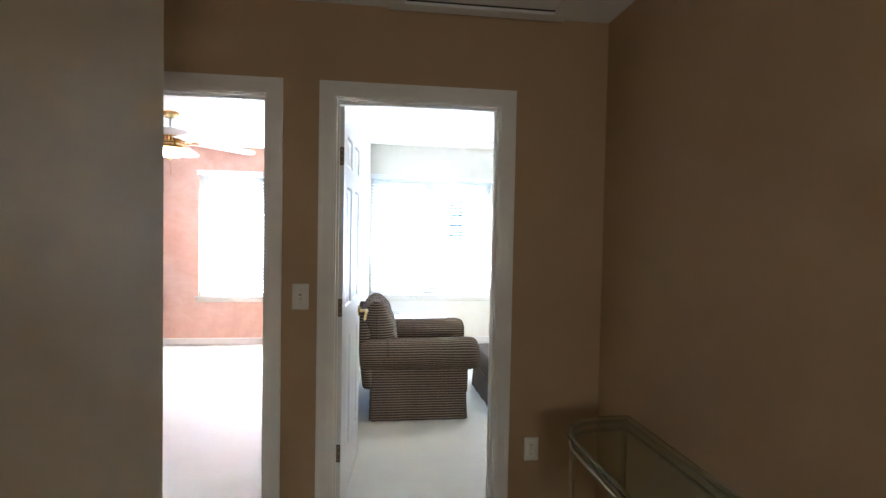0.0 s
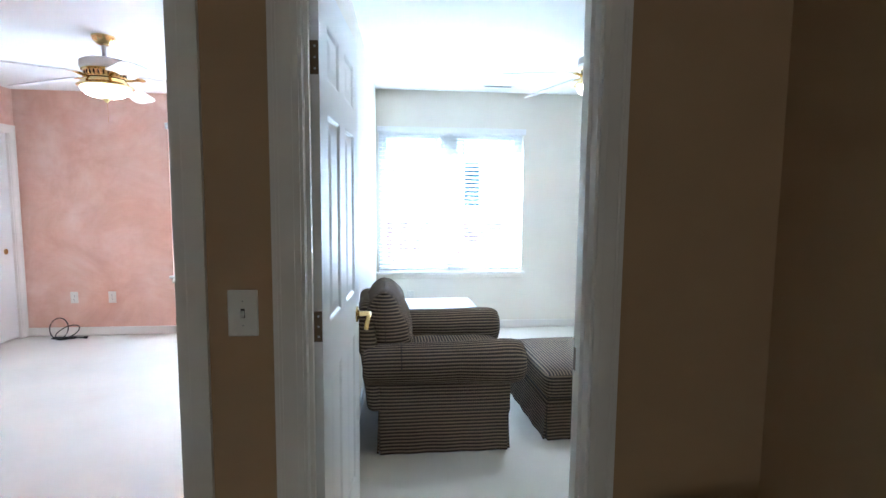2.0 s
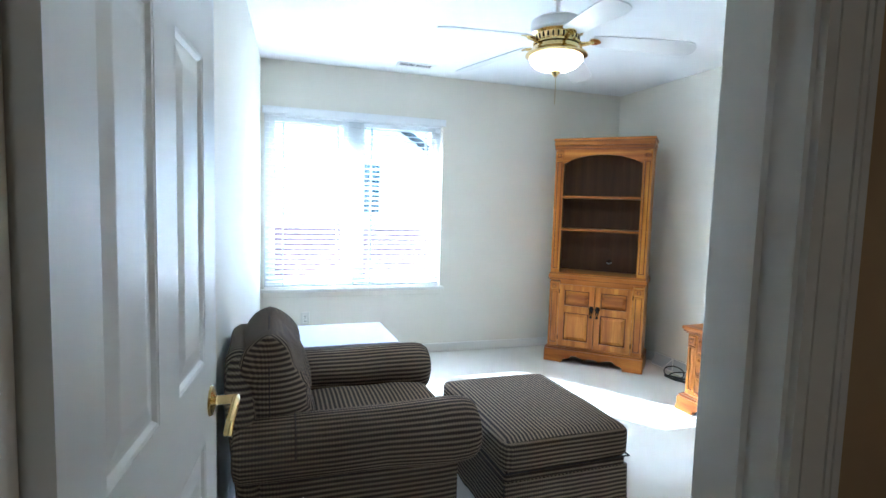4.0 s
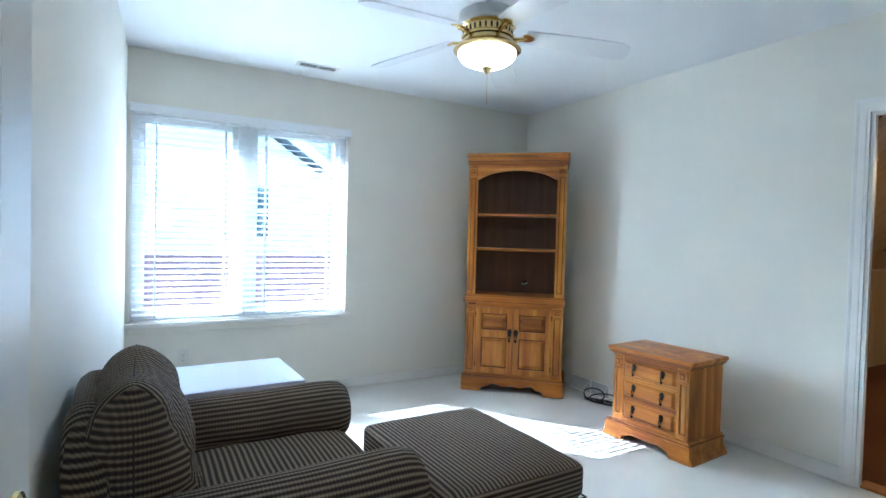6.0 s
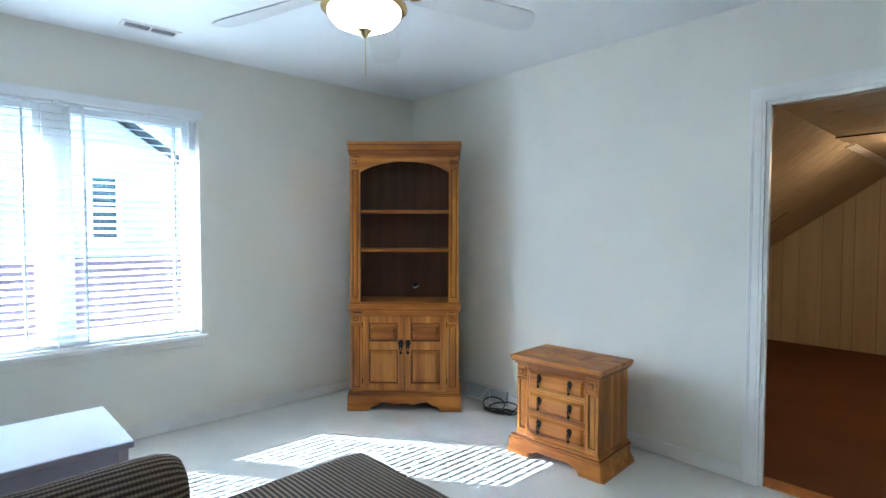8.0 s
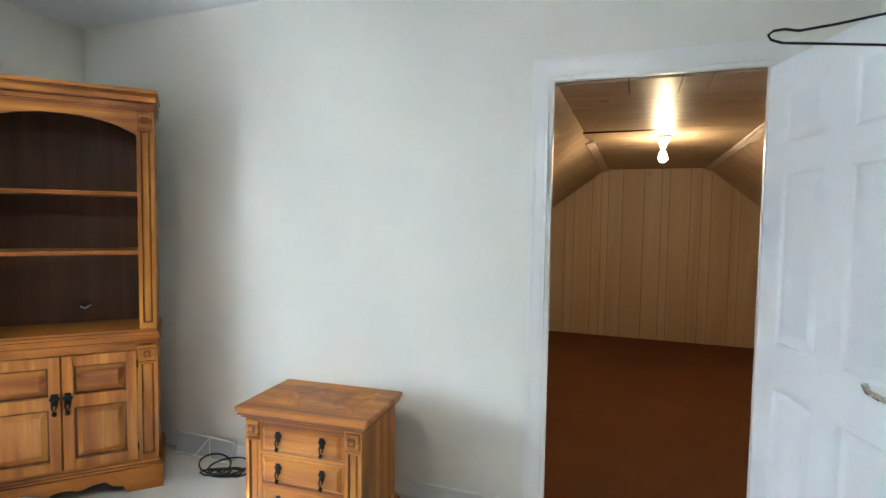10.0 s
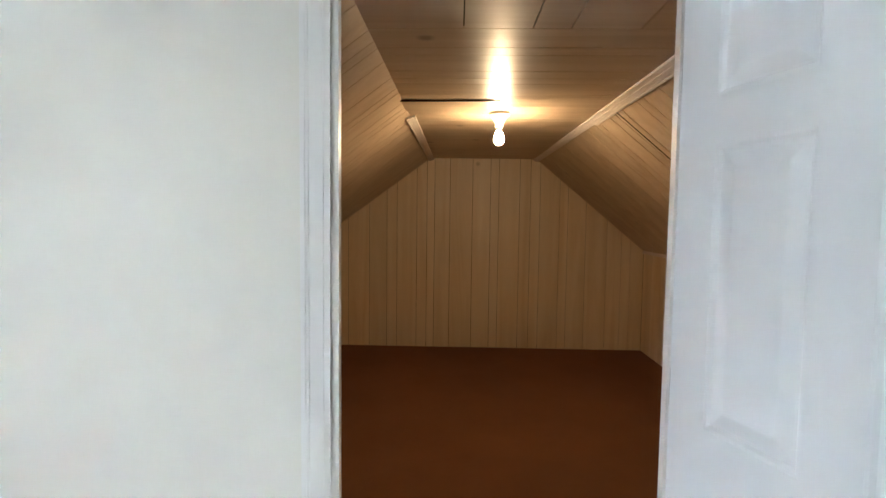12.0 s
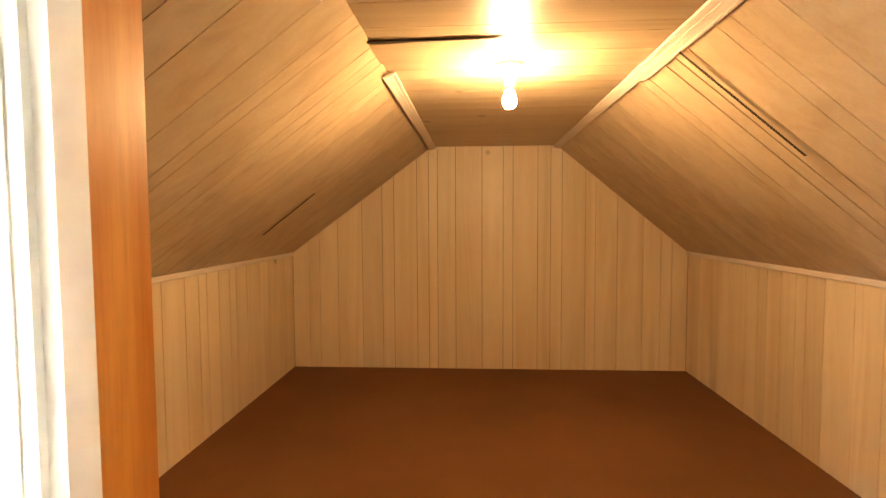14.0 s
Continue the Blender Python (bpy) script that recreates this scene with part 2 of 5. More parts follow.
def lathe(profile, steps=32):
    """Turn (radius, z) points about the z axis."""
    bm = bmesh.new()
    rings = []
    for r, z in profile:
        if r < 1e-5:
            rings.append([bm.verts.new((0, 0, z))])
        else:
            rings.append([bm.verts.new((r * math.cos(2 * math.pi * k / steps), r * math.sin(2 * math.pi * k / steps), z)) for k in range(steps)])
    for a, b in zip(rings, rings[1:]):
        for k in range(steps):
            k2 = (k + 1) % steps
            if len(a) == 1 and len(b) > 1:
                bm.faces.new((a[0], b[k], b[k2]))
            elif len(b) == 1 and len(a) > 1:
                bm.faces.new((a[k], b[0], a[k2]))
            elif len(a) > 1:
                bm.faces.new((a[k], b[k], b[k2], a[k2]))
    bmesh.ops.recalc_face_normals(bm, faces=bm.faces[:])
    return bm


def tube(points, r, steps=8, closed=False):
    """A round rod along points."""
    bm = bmesh.new()
    pts = [Vector(p) for p in points]
    rings = []
    n = len(pts)
    for i, p in enumerate(pts):
        if closed:
            d = pts[(i + 1) % n] - pts[i - 1]
        else:
            d = pts[min(i + 1, n - 1)] - pts[max(i - 1, 0)]
        d.normalize()
        up = Vector((0, 0, 1)) if abs(d.z) < 0.9 else Vector((1, 0, 0))
        u = d.cross(up).normalized()
        w = d.cross(u)
        rings.append([bm.verts.new(p + r * (math.cos(2 * math.pi * k / steps) * u + math.sin(2 * math.pi * k / steps) * w)) for k in range(steps)])
    pairs = list(zip(rings, rings[1:])) + ([(rings[-1], rings[0])] if closed else [])
    for a, b in pairs:
        for k in range(steps):
            k2 = (k + 1) % steps
            bm.faces.new((a[k], b[k], b[k2], a[k2]))
    if not closed:
        bm.faces.new(rings[0])
        bm.faces.new(list(reversed(rings[-1])))
    bmesh.ops.recalc_face_normals(bm, faces=bm.faces[:])
    return bm


def moved(bm, m):
    bmesh.ops.transform(bm, matrix=m, verts=bm.verts[:])
    return bm


def joined(*bms):
    out = bmesh.new()
    for b in bms:
        me = bpy.data.meshes.new("tmp")
        b.to_mesh(me)
        b.free()
        out.from_mesh(me)
        bpy.data.meshes.remove(me)
    return out


def mesh_of(name, bm, material, smooth=False):
    me = bpy.data.meshes.new(name)
    if smooth:
        for f in bm.faces:
            f.smooth = True
        for e in bm.edges:
            if len(e.link_faces) == 2 and e.calc_face_angle(0) > radians(38):
                e.smooth = False
    bm.to_mesh(me)
    bm.free()
    me.materials.append(material)
    return me


def part(name, bm, material, parent, label="", smooth=False):
    ob = new(name, mesh_of(name, bm, material, smooth))
    ob.parent = parent
    if label:
        tagged(ob, label)
    return ob


def thing(name, label, category, m=None, group=""):
    ob = new(name)
    ob.empty_display_size = 0.1
    if m is not None:
        ob.matrix_world = m
    return tagged(ob, label, category, group)


def built(name, bm, material, label="", category="", smooth=False):
    """A piece of the setting."""
    return tagged(new(name, mesh_of(name, bm, material, smooth)), label, category, kind="structure")


def rounded_box(x0, y0, z0, x1, y1, z1, r, cuts=5, puff=0.0, puff_axis=2):
    """A soft upholstered block; puff swells the faces along one axis."""
    bm = bmesh.new()
    n = cuts * 2 + 2
    c = Vector(((x0 + x1) / 2, (y0 + y1) / 2, (z0 + z1) / 2))
    h = Vector(((x1 - x0) / 2, (y1 - y0) / 2, (z1 - z0) / 2))
    r = min(r, min(h) * 0.98)
    bmesh.ops.create_cube(bm, size=2.0)
    bmesh.ops.subdivide_edges(bm, edges=bm.edges[:], cuts=n, use_grid_fill=True)
    for v in bm.verts:
        p = Vector([math.copysign(abs(q) ** 0.75, q) * k for q, k in zip(v.co, h)])
        inner = Vector([max(-(k - r), min(k - r, q)) for q, k in zip(p, h)])
        d = p - inner
        if d.length > 1e-6:
            p = inner + d.normalized() * r
        if puff:
            a = [i for i in range(3) if i != puff_axis]
            f = (1 - (p[a[0]] / h[a[0]]) ** 2) * (1 - (p[a[1]] / h[a[1]]) ** 2)
            p[puff_axis] += math.copysign(puff * max(f, 0) ** 0.7, p[puff_axis]) if abs(p[puff_axis]) > h[puff_axis] * 0.3 else 0
        v.co = c + p
    return bm


def ruffle(bm, amount, scale, seed):
    for v in bm.verts:
        v.co += noise.noise_vector(v.co * scale + Vector((seed, seed, 0))) * amount
    return bm

# ---- large structure ----
YH0, YH1 = 2.45, 2.57          # wall between hall and bedrooms
XW0, XW1 = 3.275, 3.40         # wall between bedroom and attic
YW0, YW1 = 6.632, 6.80         # outer wall with the windows
ZB, ZP, ZH = 2.53, 2.42, 2.487  # ceilings: bedroom, coral room, hall
D1 = (-1.33, -0.594)           # clear openings of the two hall doors
D2 = (-0.309, 0.510)
DH = 2.065
CD = (2.878, 3.755)             # attic doorway
CDH = 2.022
WIN = (-0.15, 1.40, 0.625, 2.13)
PWIN = (-2.235, -0.69, 0.60, 2.12)


def wall_y(name, y0, y1, x0, x1, z1, holes, mat, label):
    """A wall across y with rectangular holes (x0, x1, z0, z1) in order of x."""
    rows, x = [], x0
    for a, b, c, d in holes:
        rows.append((x, y0, 0, a, y1, z1))
        if c > 0.01:
            rows.append((a, y0, 0, b, y1, c))
        rows.append((a, y0, d, b, y1, z1))
        x = b
    rows.append((x, y0, 0, x1, y1, z1))
    return built(name, boxes(*rows), mat, label, "wall")


floor = built("floor", boxes((-4.0, -1.8, -0.25, 3.33, 6.8, 0.0)), M_CARPET, "cream cut-pile carpet across hall and bedrooms", "floor")
attic_floor = built("floor_attic", boxes((3.33, 1.2, -0.25, 7.6, 5.3, 0.0)), M_BROWN_FLOOR, "brown bare attic room floor", "floor")
built("door_threshold", boxes((3.285, 2.9, 0.0, 3.40, 3.745, 0.012, 0.004)), M_ORANGE, "stained wooden threshold strip in attic doorway", "threshold")

wall_y("wall_hall", YH0, 2.51, -4.0, 3.40, 2.62, [(D1[0], D1[1], 0, DH), (D2[0], D2[1], 0, DH)], M_HALL, "tan painted hall wall with two doorways")
wall_y("wall_bedroom_south", 2.51, YH1, -0.36, 3.40, 2.62, [(D2[0], D2[1], 0, DH)], M_WHITE_WALL, "cream bedroom wall beside the hall door")
wall_y("wall_coral_south", 2.51, YH1, -4.0, -0.36, 2.62, [(D1[0], D1[1], 0, DH)], M_PINK, "coral sponged wall round the hall door")
wall_y("wall_north", YW0, 6.70, -0.33, 3.40, 2.62, [(WIN[0], WIN[1], WIN[2], WIN[3])], M_WHITE_WALL, "cream window wall of the bedroom")
wall_y("wall_coral_north", YW0, 6.70, -4.0, -0.33, 2.62, [(PWIN[0], PWIN[1], PWIN[2], PWIN[3])], M_PINK, "coral sponge-painted window wall")
wall_y("wall_outside", 6.70, YW1, -4.0, 7.6, 2.62, [(PWIN[0], PWIN[1], PWIN[2], PWIN[3]), (WIN[0], WIN[1], WIN[2], WIN[3])], M_SIDING, "pale outer wall of the house")
built("wall_west", prism([(-0.325, YH1), (-0.178, YW0), (-0.26, YW0), (-0.40, YH1)], 2, 0, 2.62), M_WHITE_WALL, "cream side wall of the bedroom", "wall")
built("wall_coral_east", boxes((-0.46, YH1, 0, -0.405, YW0, 2.62)), M_PINK, "coral sponged side wall", "wall")
built("wall_coral_west", boxes((-3.75, 2.57, 0, -3.65, 4.98, 2.62), (-3.75, 6.55, 0, -3.65, 6.632, 2.62), (-3.75, 4.98, 2.0, -3.65, 6.55, 2.62),
                                (-4.0, 2.57, 0, -3.75, 6.632, 2.62)), M_PINK, "coral sponged wall with closet opening", "wall")
built("wall_east", boxes((XW0, 2.57, 0, 3.34, CD[0], 2.62), (XW0, CD[1], 0, 3.34, 6.632, 2.62), (XW0, CD[0], CDH, 3.34, CD[1], 2.62)),
      M_WHITE_WALL, "cream bedroom wall with attic doorway", "wall")
built("wall_attic_front", boxes((3.34, 1.2, 0, 3.40, CD[0] - 0.06, 2.62), (3.34, 3.85, 0, 3.40, 5.3, 2.62), (3.34, CD[0] - 0.06, CDH, 3.40, 3.85, 2.62)),
      M_PANEL_Z, "pale wood panelled attic wall round the doorway", "wall")
built("wall_hall_west", boxes((-0.75, -1.8, 0, -0.632, 1.33, 2.62)), M_OLIVE, "olive tan hall wall ending in a corner", "wall")
built("wall_alcove", boxes((-1.95, 1.21, 0, -0.75, 1.33, 2.62), (-2.07, 1.21, 0, -1.95, 2.45, 2.62)), M_HALL, "tan walls of the door alcove", "wall")
built("wall_hall_east", boxes((1.038, -1.8, 0, 1.16, 2.45, 2.62)), M_HALL, "tan painted hall side wall", "wall")
# opening and its backing board are added, out of view, to hold the fill light
wall_y("wall_hall_south", -1.92, -1.8, -0.75, 1.16, 2.62, [(-0.05, 0.45, 1.30, 1.80)], M_HALL, "tan painted wall with an added opening for the fill light")
built("window_curtain", boxes((-0.05, -1.915, 1.30, 0.45, -1.895, 1.80)), M_LAMINATE, "added board closing the opening behind the hall fill light", "curtain")
built("ceiling_hall", boxes((-2.1, -1.95, ZH, 1.2, 2.45, 2.68)), M_CEIL, "off-white hall ceiling", "ceiling")
built("ceiling_bedroom", boxes((-0.40, 2.51, ZB, 3.40, 6.75, 2.70)), M_CEIL, "white bedroom ceiling", "ceiling")
built("ceiling_coral_room", boxes((-4.0, 2.51, ZP, -0.42, 6.70, 2.69)), M_CEIL, "white ceiling of the coral room", "ceiling")
built("roof_eave", boxes((-4.6, 6.80, 2.60, 8.0, 7.36, 2.66), (-4.6, 7.36, 2.50, 8.0, 7.40, 2.70)), M_VINYL, "white soffit of the roof overhang", "eave")

# baseboards
BB = [(-0.17, 6.618, 3.275, YW0), (XW0 - 0.014, 3.815, XW0, 6.618), (XW0 - 0.014, 2.584, XW0, 2.83), (0.545, YH1, 3.275, YH1 + 0.014),
      (-3.65, 6.618, -0.46, YW0), (-3.65, 2.57, -3.636, 4.90), (-0.474, 2.58, -0.46, 6.618), (0.545, YH0 - 0.014, 1.038, YH0),
      (1.024, -1.8, 1.038, 2.436), (-0.632, -1.8, -0.618, 1.33)]
for x0, y0, x1, y1 in BB:
    built("baseboard", boxes((x0, y0, 0, x1, y1, 0.082, 0.004), ), M_TRIM, "white painted baseboard", "baseboard")
built("baseboard", prism([(-0.325, YH1), (-0.178, 6.618), (-0.164, 6.618), (-0.311, YH1)], 2, 0, 0.082), M_TRIM, "white painted baseboard", "baseboard")


def casing(u0, u1, head, plane, sign, along, width=0.072):
    """Stepped door casing round an opening; along is the axis of the wall (0 for x, 1 for y)."""
    rows = []
    for a, b, t in ((0.0, 0.016, 0.010), (0.016, 0.024, 0.0125), (0.024, 0.052, 0.0115), (0.052, 0.060, 0.0145), (0.060, width, 0.017)):
        w0, w1 = sorted((plane, plane + sign * t))
        for p, q in ((u0 - b, u0 - a), (u1 + a, u1 + b)):
            rows.append((p, w0, 0, q, w1, head + b) if along == 0 else (w0, p, 0, w1, q, head + b))
        rows.append((u0 - a, w0, head + a, u1 + a, w1, head + b) if along == 0 else (w0, u0 - a, head + a, w1, u1 + a, head + b))
    return boxes(*rows)


def jambs(u0, u1, head, w0, w1, along, t=0.02, stop=True, stop_at=0.5):
    rows = [(u0, w0, 0, u0 + t, w1, head), (u1 - t, w0, 0, u1, w1, head), (u0 + t, w0, head - t, u1 - t, w1, head)]
    if stop:
        s0 = w0 + (w1 - w0) * stop_at
        s1 = s0 + 0.03
        rows += [(u0 + t, s0, 0, u0 + t + 0.011, s1, head - t), (u1 - t - 0.011, s0, 0, u1 - t, s1, head - t),
                 (u0 + t + 0.011, s0, head - t - 0.011, u1 - t - 0.011, s1, head - t)]
    if along == 1:
        rows = [(b0, a0, z0, b1, a1, z1) for a0, b0, z0, a1, b1, z1 in rows]
    return boxes(*rows)


def door_frame(name, u0, u1, head, w0, w1, along, label, sides=(True, True), stop_at=0.35):
    f = thing(name, label, "door frame")
    tagged(f, kind="structure")
    part("jamb", jambs(u0, u1, head, w0, w1, along, stop_at=stop_at), M_TRIM, f)
    if sides[0]:
        part("casing", casing(u0 + 0.012, u1 - 0.012, head - 0.012, w0, -1, along), M_TRIM, f)
    if sides[1]:
        part("casing", casing(u0 + 0.012, u1 - 0.012, head - 0.012, w1, 1, along), M_TRIM, f)
    return f


frame_1 = door_frame("door_frame_1", D1[0], D1[1], DH, YH0, YH1, 0, "white moulded door frame to the coral room")
frame_2 = door_frame("door_frame_2", D2[0], D2[1], DH, YH0, YH1, 0, "white moulded door frame to the bedroom")
frame_3 = door_frame("door_frame_3", CD[0], CD[1], CDH, XW0, 3.331, 1, "white moulded door frame to the attic room", (True, False), 0.0)
part("lining", boxes((3.345, 3.812, 0, 3.55, 3.85, 2.0, 0.004)), M_ORANGE, frame_3, "orange stained pine lining")
part("strike_plate", boxes((3.283, CD[1] - 0.023, 0.75, 3.312, CD[1] - 0.019, 0.82, 0.001)), M_BRONZE, frame_3)
part("strike_plate", boxes((D2[1] - 0.023, 2.535, 0.90, D2[1] - 0.019, 2.565, 0.97, 0.001)), M_BRONZE, frame_2)
part("strike_plate", boxes((D1[0] + 0.019, 2.535, 0.90, D1[0] + 0.023, 2.565, 0.97, 0.001)), M_BRASS, frame_1)
for z in (0.31, 1.045, 1.797):
    part("hinge_leaf", boxes((D1[1] - 0.023, 2.535, z - 0.045, D1[1] - 0.019, 2.568, z + 0.045, 0.001)), M_BRONZE, frame_1)


def panel_field(w, h, t):
    """A raised door panel, lying in x and z, centred on y, with sloped edges."""
    bm = bmesh.new()
    d = 0.0075
    for s in (-1, 1):
        ring = []
        for k, yy in ((0.0, t / 2 - 0.0005), (0.006, t / 2 - 0.002), (0.013, t / 2 - d), (0.020, t / 2 - d), (0.048, t / 2 - 0.002), (0.052, t / 2 - 0.0015)):
            ring.append([bm.verts.new((x, s * yy, z)) for x, z in ((k, k), (w - k, k), (w - k, h - k), (k, h - k))])
        for a, b in zip(ring, ring[1:]):
            for i in range(4):
                bm.faces.new((a[i], a[(i + 1) % 4], b[(i + 1) % 4], b[i]))
        bm.faces.new(ring[-1])
    bmesh.ops.recalc_face_normals(bm, faces=bm.faces[:])
    return bm


def panel_door(name, w, h, m, label, levels, t=0.035):
    """Six-panel door, hinged at the local origin, leaf along +x, thickness centred on y."""
    d = thing(name, label, "door", m)
    st = 0.112
    pw = (w - 3 * st) / 2
    rows = [(0, -t / 2, 0.012, st, t / 2, h), (w - st, -t / 2, 0.012, w, t / 2, h)]
    zs = [0.012] + [v for p in levels for v in p] + [h]
    for a, b in zip(zs[0::2], zs[1::2]):
        rows.append((st, -t / 2, a, w - st, t / 2, b))
    for a, b in levels:
        rows.append((st + pw, -t / 2, a, st + pw + st, t / 2, b))
    part("leaf_frame", boxes(*rows), M_DOOR, d)
    for a, b in levels:
        for x in (st, 2 * st + pw):
            part("panel", moved(panel_field(pw, b - a, t), Matrix.Translation((x, 0, a))), M_DOOR, d)
    return d


# bedroom door, standing open along the side wall
door_a = panel_door("door_1", 0.735, 2.04, pose(-0.2775, 2.573, 0, 0, 0, 84.9), "white six-panel bedroom door standing open", [(0.24, 0.86), (1.03, 1.66), (1.76, 1.92)])
for z in (0.31, 1.045, 1.797):
    h = part("hinge", boxes((-0.0025, -0.0165, z - 0.045, -0.0005, 0.0165, z + 0.045, 0.0005)), M_BRONZE, door_a, "aged bronze butt hinge")
    part("knuckle", moved(tube([(-0.004, 0.021, z - 0.047), (-0.004, 0.021, z + 0.047)], 0.0055, 10), Matrix()), M_BRONZE, h)
    part("frame_leaf", boxes((-0.030, 0.020, z - 0.045, -0.004, 0.022, z + 0.045)), M_BRONZE, h)
    part("screw_row", joined(*[moved(lathe([(0, 0.001), (0.003, 0.0008), (0.0035, 0)], 8), pose(-0.0027, -0.006, z + k, 0, -90, 0)) for k in (-0.03, 0.0, 0.03)]), M_SCREW, h)
handle = part("rose", moved(lathe([(0, 0.012), (0.014, 0.012), (0.022, 0.008), (0.032, 0.005), (0.034, 0.0)], 28), pose(0.675, -0.0175, 0.93, 90, 0, 0)), M_BRASS, door_a, "polished brass rose", True)
part("lever", joined(tube([(0.675, -0.028, 0.93), (0.675, -0.075, 0.932)], 0.0105, 14),
                     tube([(0.680, -0.070, 0.932), (0.655, -0.073, 0.933), (0.625, -0.074, 0.929), (0.600, -0.072, 0.917), (0.585, -0.070, 0.900), (0.578, -0.069, 0.888)], 0.0095, 12)), M_BRASS, handle, "curved brass lever", True)
part("latch_plate", boxes((0.7345, -0.0125, 0.90, 0.7365, 0.0125, 0.96)), M_BRASS, door_a)

# attic door, swung into the bedroom
door_b = panel_door("door_2", 0.80, 1.975, pose(3.262, 2.892, 0, 0, 0, 197), "white six-panel attic door swung open", [(0.23, 0.78), (0.94, 1.572), (1.672, 1.885)])
for z in (0.28, 1.0, 1.75):
    part("hinge", boxes((-0.0025, -0.0165, z - 0.045, -0.0005, 0.0165, z + 0.045, 0.0005)), M_BRONZE, door_b, "aged bronze butt hinge")
rose = part("rose", moved(lathe([(0, 0.012), (0.020, 0.012), (0.028, 0.006), (0.030, 0.0)], 24), pose(0.735, -0.0175, 0.93, 90, 0, 0)), M_CHROME, door_b, "brushed metal lever rose", True)
part("lever", tube([(0.735, -0.025, 0.93), (0.735, -0.052, 0.93), (0.728, -0.060, 0.93), (0.68, -0.062, 0.930), (0.635, -0.062, 0.934), (0.615, -0.058, 0.948)], 0.0085, 10), M_CHROME, rose, "curved metal lever", True)


def over_door_hook(m):
    h = thing("over_door_hook", "black wire hook arm hung over the white door", "hook", m)
    part("bracket", boxes((-0.016, -0.004, -0.155, 0.016, -0.001, 0.004), (-0.016, -0.004, 0.001, 0.016, 0.043, 0.004), (-0.016, 0.040, -0.05, 0.016, 0.043, 0.004)), M_IRON, h)
    pts = [(0, -0.004, -0.045), (0, -0.10, -0.066), (0, -0.22, -0.092), (0, -0.31, -0.108), (0, -0.345, -0.104), (0, -0.372, -0.108),
           (0, -0.385, -0.118), (0, -0.378, -0.130), (0, -0.35, -0.138), (0, -0.25, -0.140), (0, -0.12, -0.143), (0, -0.004, -0.147)]
    part("wire_arm", tube(pts, 0.0035, 8), M_IRON, h, "bent black wire", True)
    return h


over_door_hook(pose(3.262, 2.892, 1.976, 0, 0, 197) @ Matrix.Translation((0.70, -0.0195, 0.0)))


# ---- windows with blinds ----
def window_unit(name, x0, x1, z0, z1, mull, label):
    w = thing(name, label, "window")
    tagged(w, kind="structure")
    y0, y1 = 6.715, 6.775
    f = part("window_frame", boxes((x0, y0, z0, x0 + 0.045, y1, z1, 0.004), (x1 - 0.045, y0, z0, x1, y1, z1, 0.004),
                                   (x0 + 0.045, y0, z0, x1 - 0.045, y1, z0 + 0.05, 0.004), (x0 + 0.045, y0, z1 - 0.045, x1 - 0.045, y1, z1, 0.004),
                                   (mull - 0.055, y0 - 0.004, z0 + 0.05, mull + 0.055, y1, z1 - 0.045, 0.004)), M_VINYL, w)
    for a, b in ((x0 + 0.045, mull - 0.055), (mull + 0.055, x1 - 0.045)):
        s = part("sash", boxes((a, y0 + 0.012, z0 + 0.05, a + 0.04, y1 - 0.01, z1 - 0.045, 0.003), (b - 0.04, y0 + 0.012, z0 + 0.05, b, y1 - 0.01, z1 - 0.045, 0.003),
                               (a + 0.04, y0 + 0.012, z0 + 0.05, b - 0.04, y1 - 0.01, z0 + 0.095, 0.003), (a + 0.04, y0 + 0.012, z1 - 0.085, b - 0.04, y1 - 0.01, z1 - 0.045, 0.003)), M_VINYL, w)
        p = part("pane", boxes((a + 0.038, 6.742, z0 + 0.093, b - 0.038, 6.746, z1 - 0.083)), M_PANE, s, "clear window glass")
        p.visible_shadow = False
    part("window_sill", boxes((x0 - 0.035, YW0 - 0.035, z0 - 0.028, x1 + 0.035, YW0 - 0.001, z0 + 0.002, 0.005), (x0 + 0.002, YW0 - 0.001, z0, x1 - 0.002, 6.714, z0 + 0.006)), M_TRIM, w, "white painted sill")
    part("window_apron", boxes((x0 - 0.015, YW0 - 0.014, z0 - 0.075, x1 + 0.015, YW0 - 0.001, z0 - 0.029, 0.004)), M_WHITE_WALL, w)
    return w


def blind(x0, x1, z0, z1, label):
    """A faux-wood blind: slats hang from a head rail, tilted a little to the room."""
    b = thing("window_blind", label, "blind", pose((x0 + x1) / 2, 6.668, z0), "white slatted blinds")
    w = (x1 - x0) / 2
    hh = z1 - z0
    part("head_rail", boxes((-w, -0.025, hh - 0.045, w, 0.025, hh, 0.003)), M_SLAT, b)
    bm = boxes((-w, -0.025, -0.0013, w, 0.025, 0.0013))
    slat = mesh_of("slat", moved(bm, Matrix.Rotation(radians(14), 4, 'X')), M_SLAT)
    n = int((hh - 0.10) / 0.0435)
    for k in range(n):
        s = new("slat", slat)
        s.parent = b
        s.location = (0, 0, 0.045 + k * 0.0435)
    part("bottom_rail", boxes((-w, -0.024, 0.012, w, 0.024, 0.026, 0.003)), M_SLAT, b)
    for x in (-w + 0.14, w - 0.14):
        part("ladder_tape", boxes((x - 0.005, -0.0275, 0.02, x + 0.005, -0.0263, hh - 0.04), (x - 0.005, 0.0263, 0.02, x + 0.005, 0.0275, hh - 0.04)), M_SLAT, b)
    part("tilt_wand", tube([(-w + 0.07, -0.036, hh - 0.05), (-w + 0.072, -0.037, hh - 0.75)], 0.004, 8), M_SLAT, b, "white tilt wand")
    return b


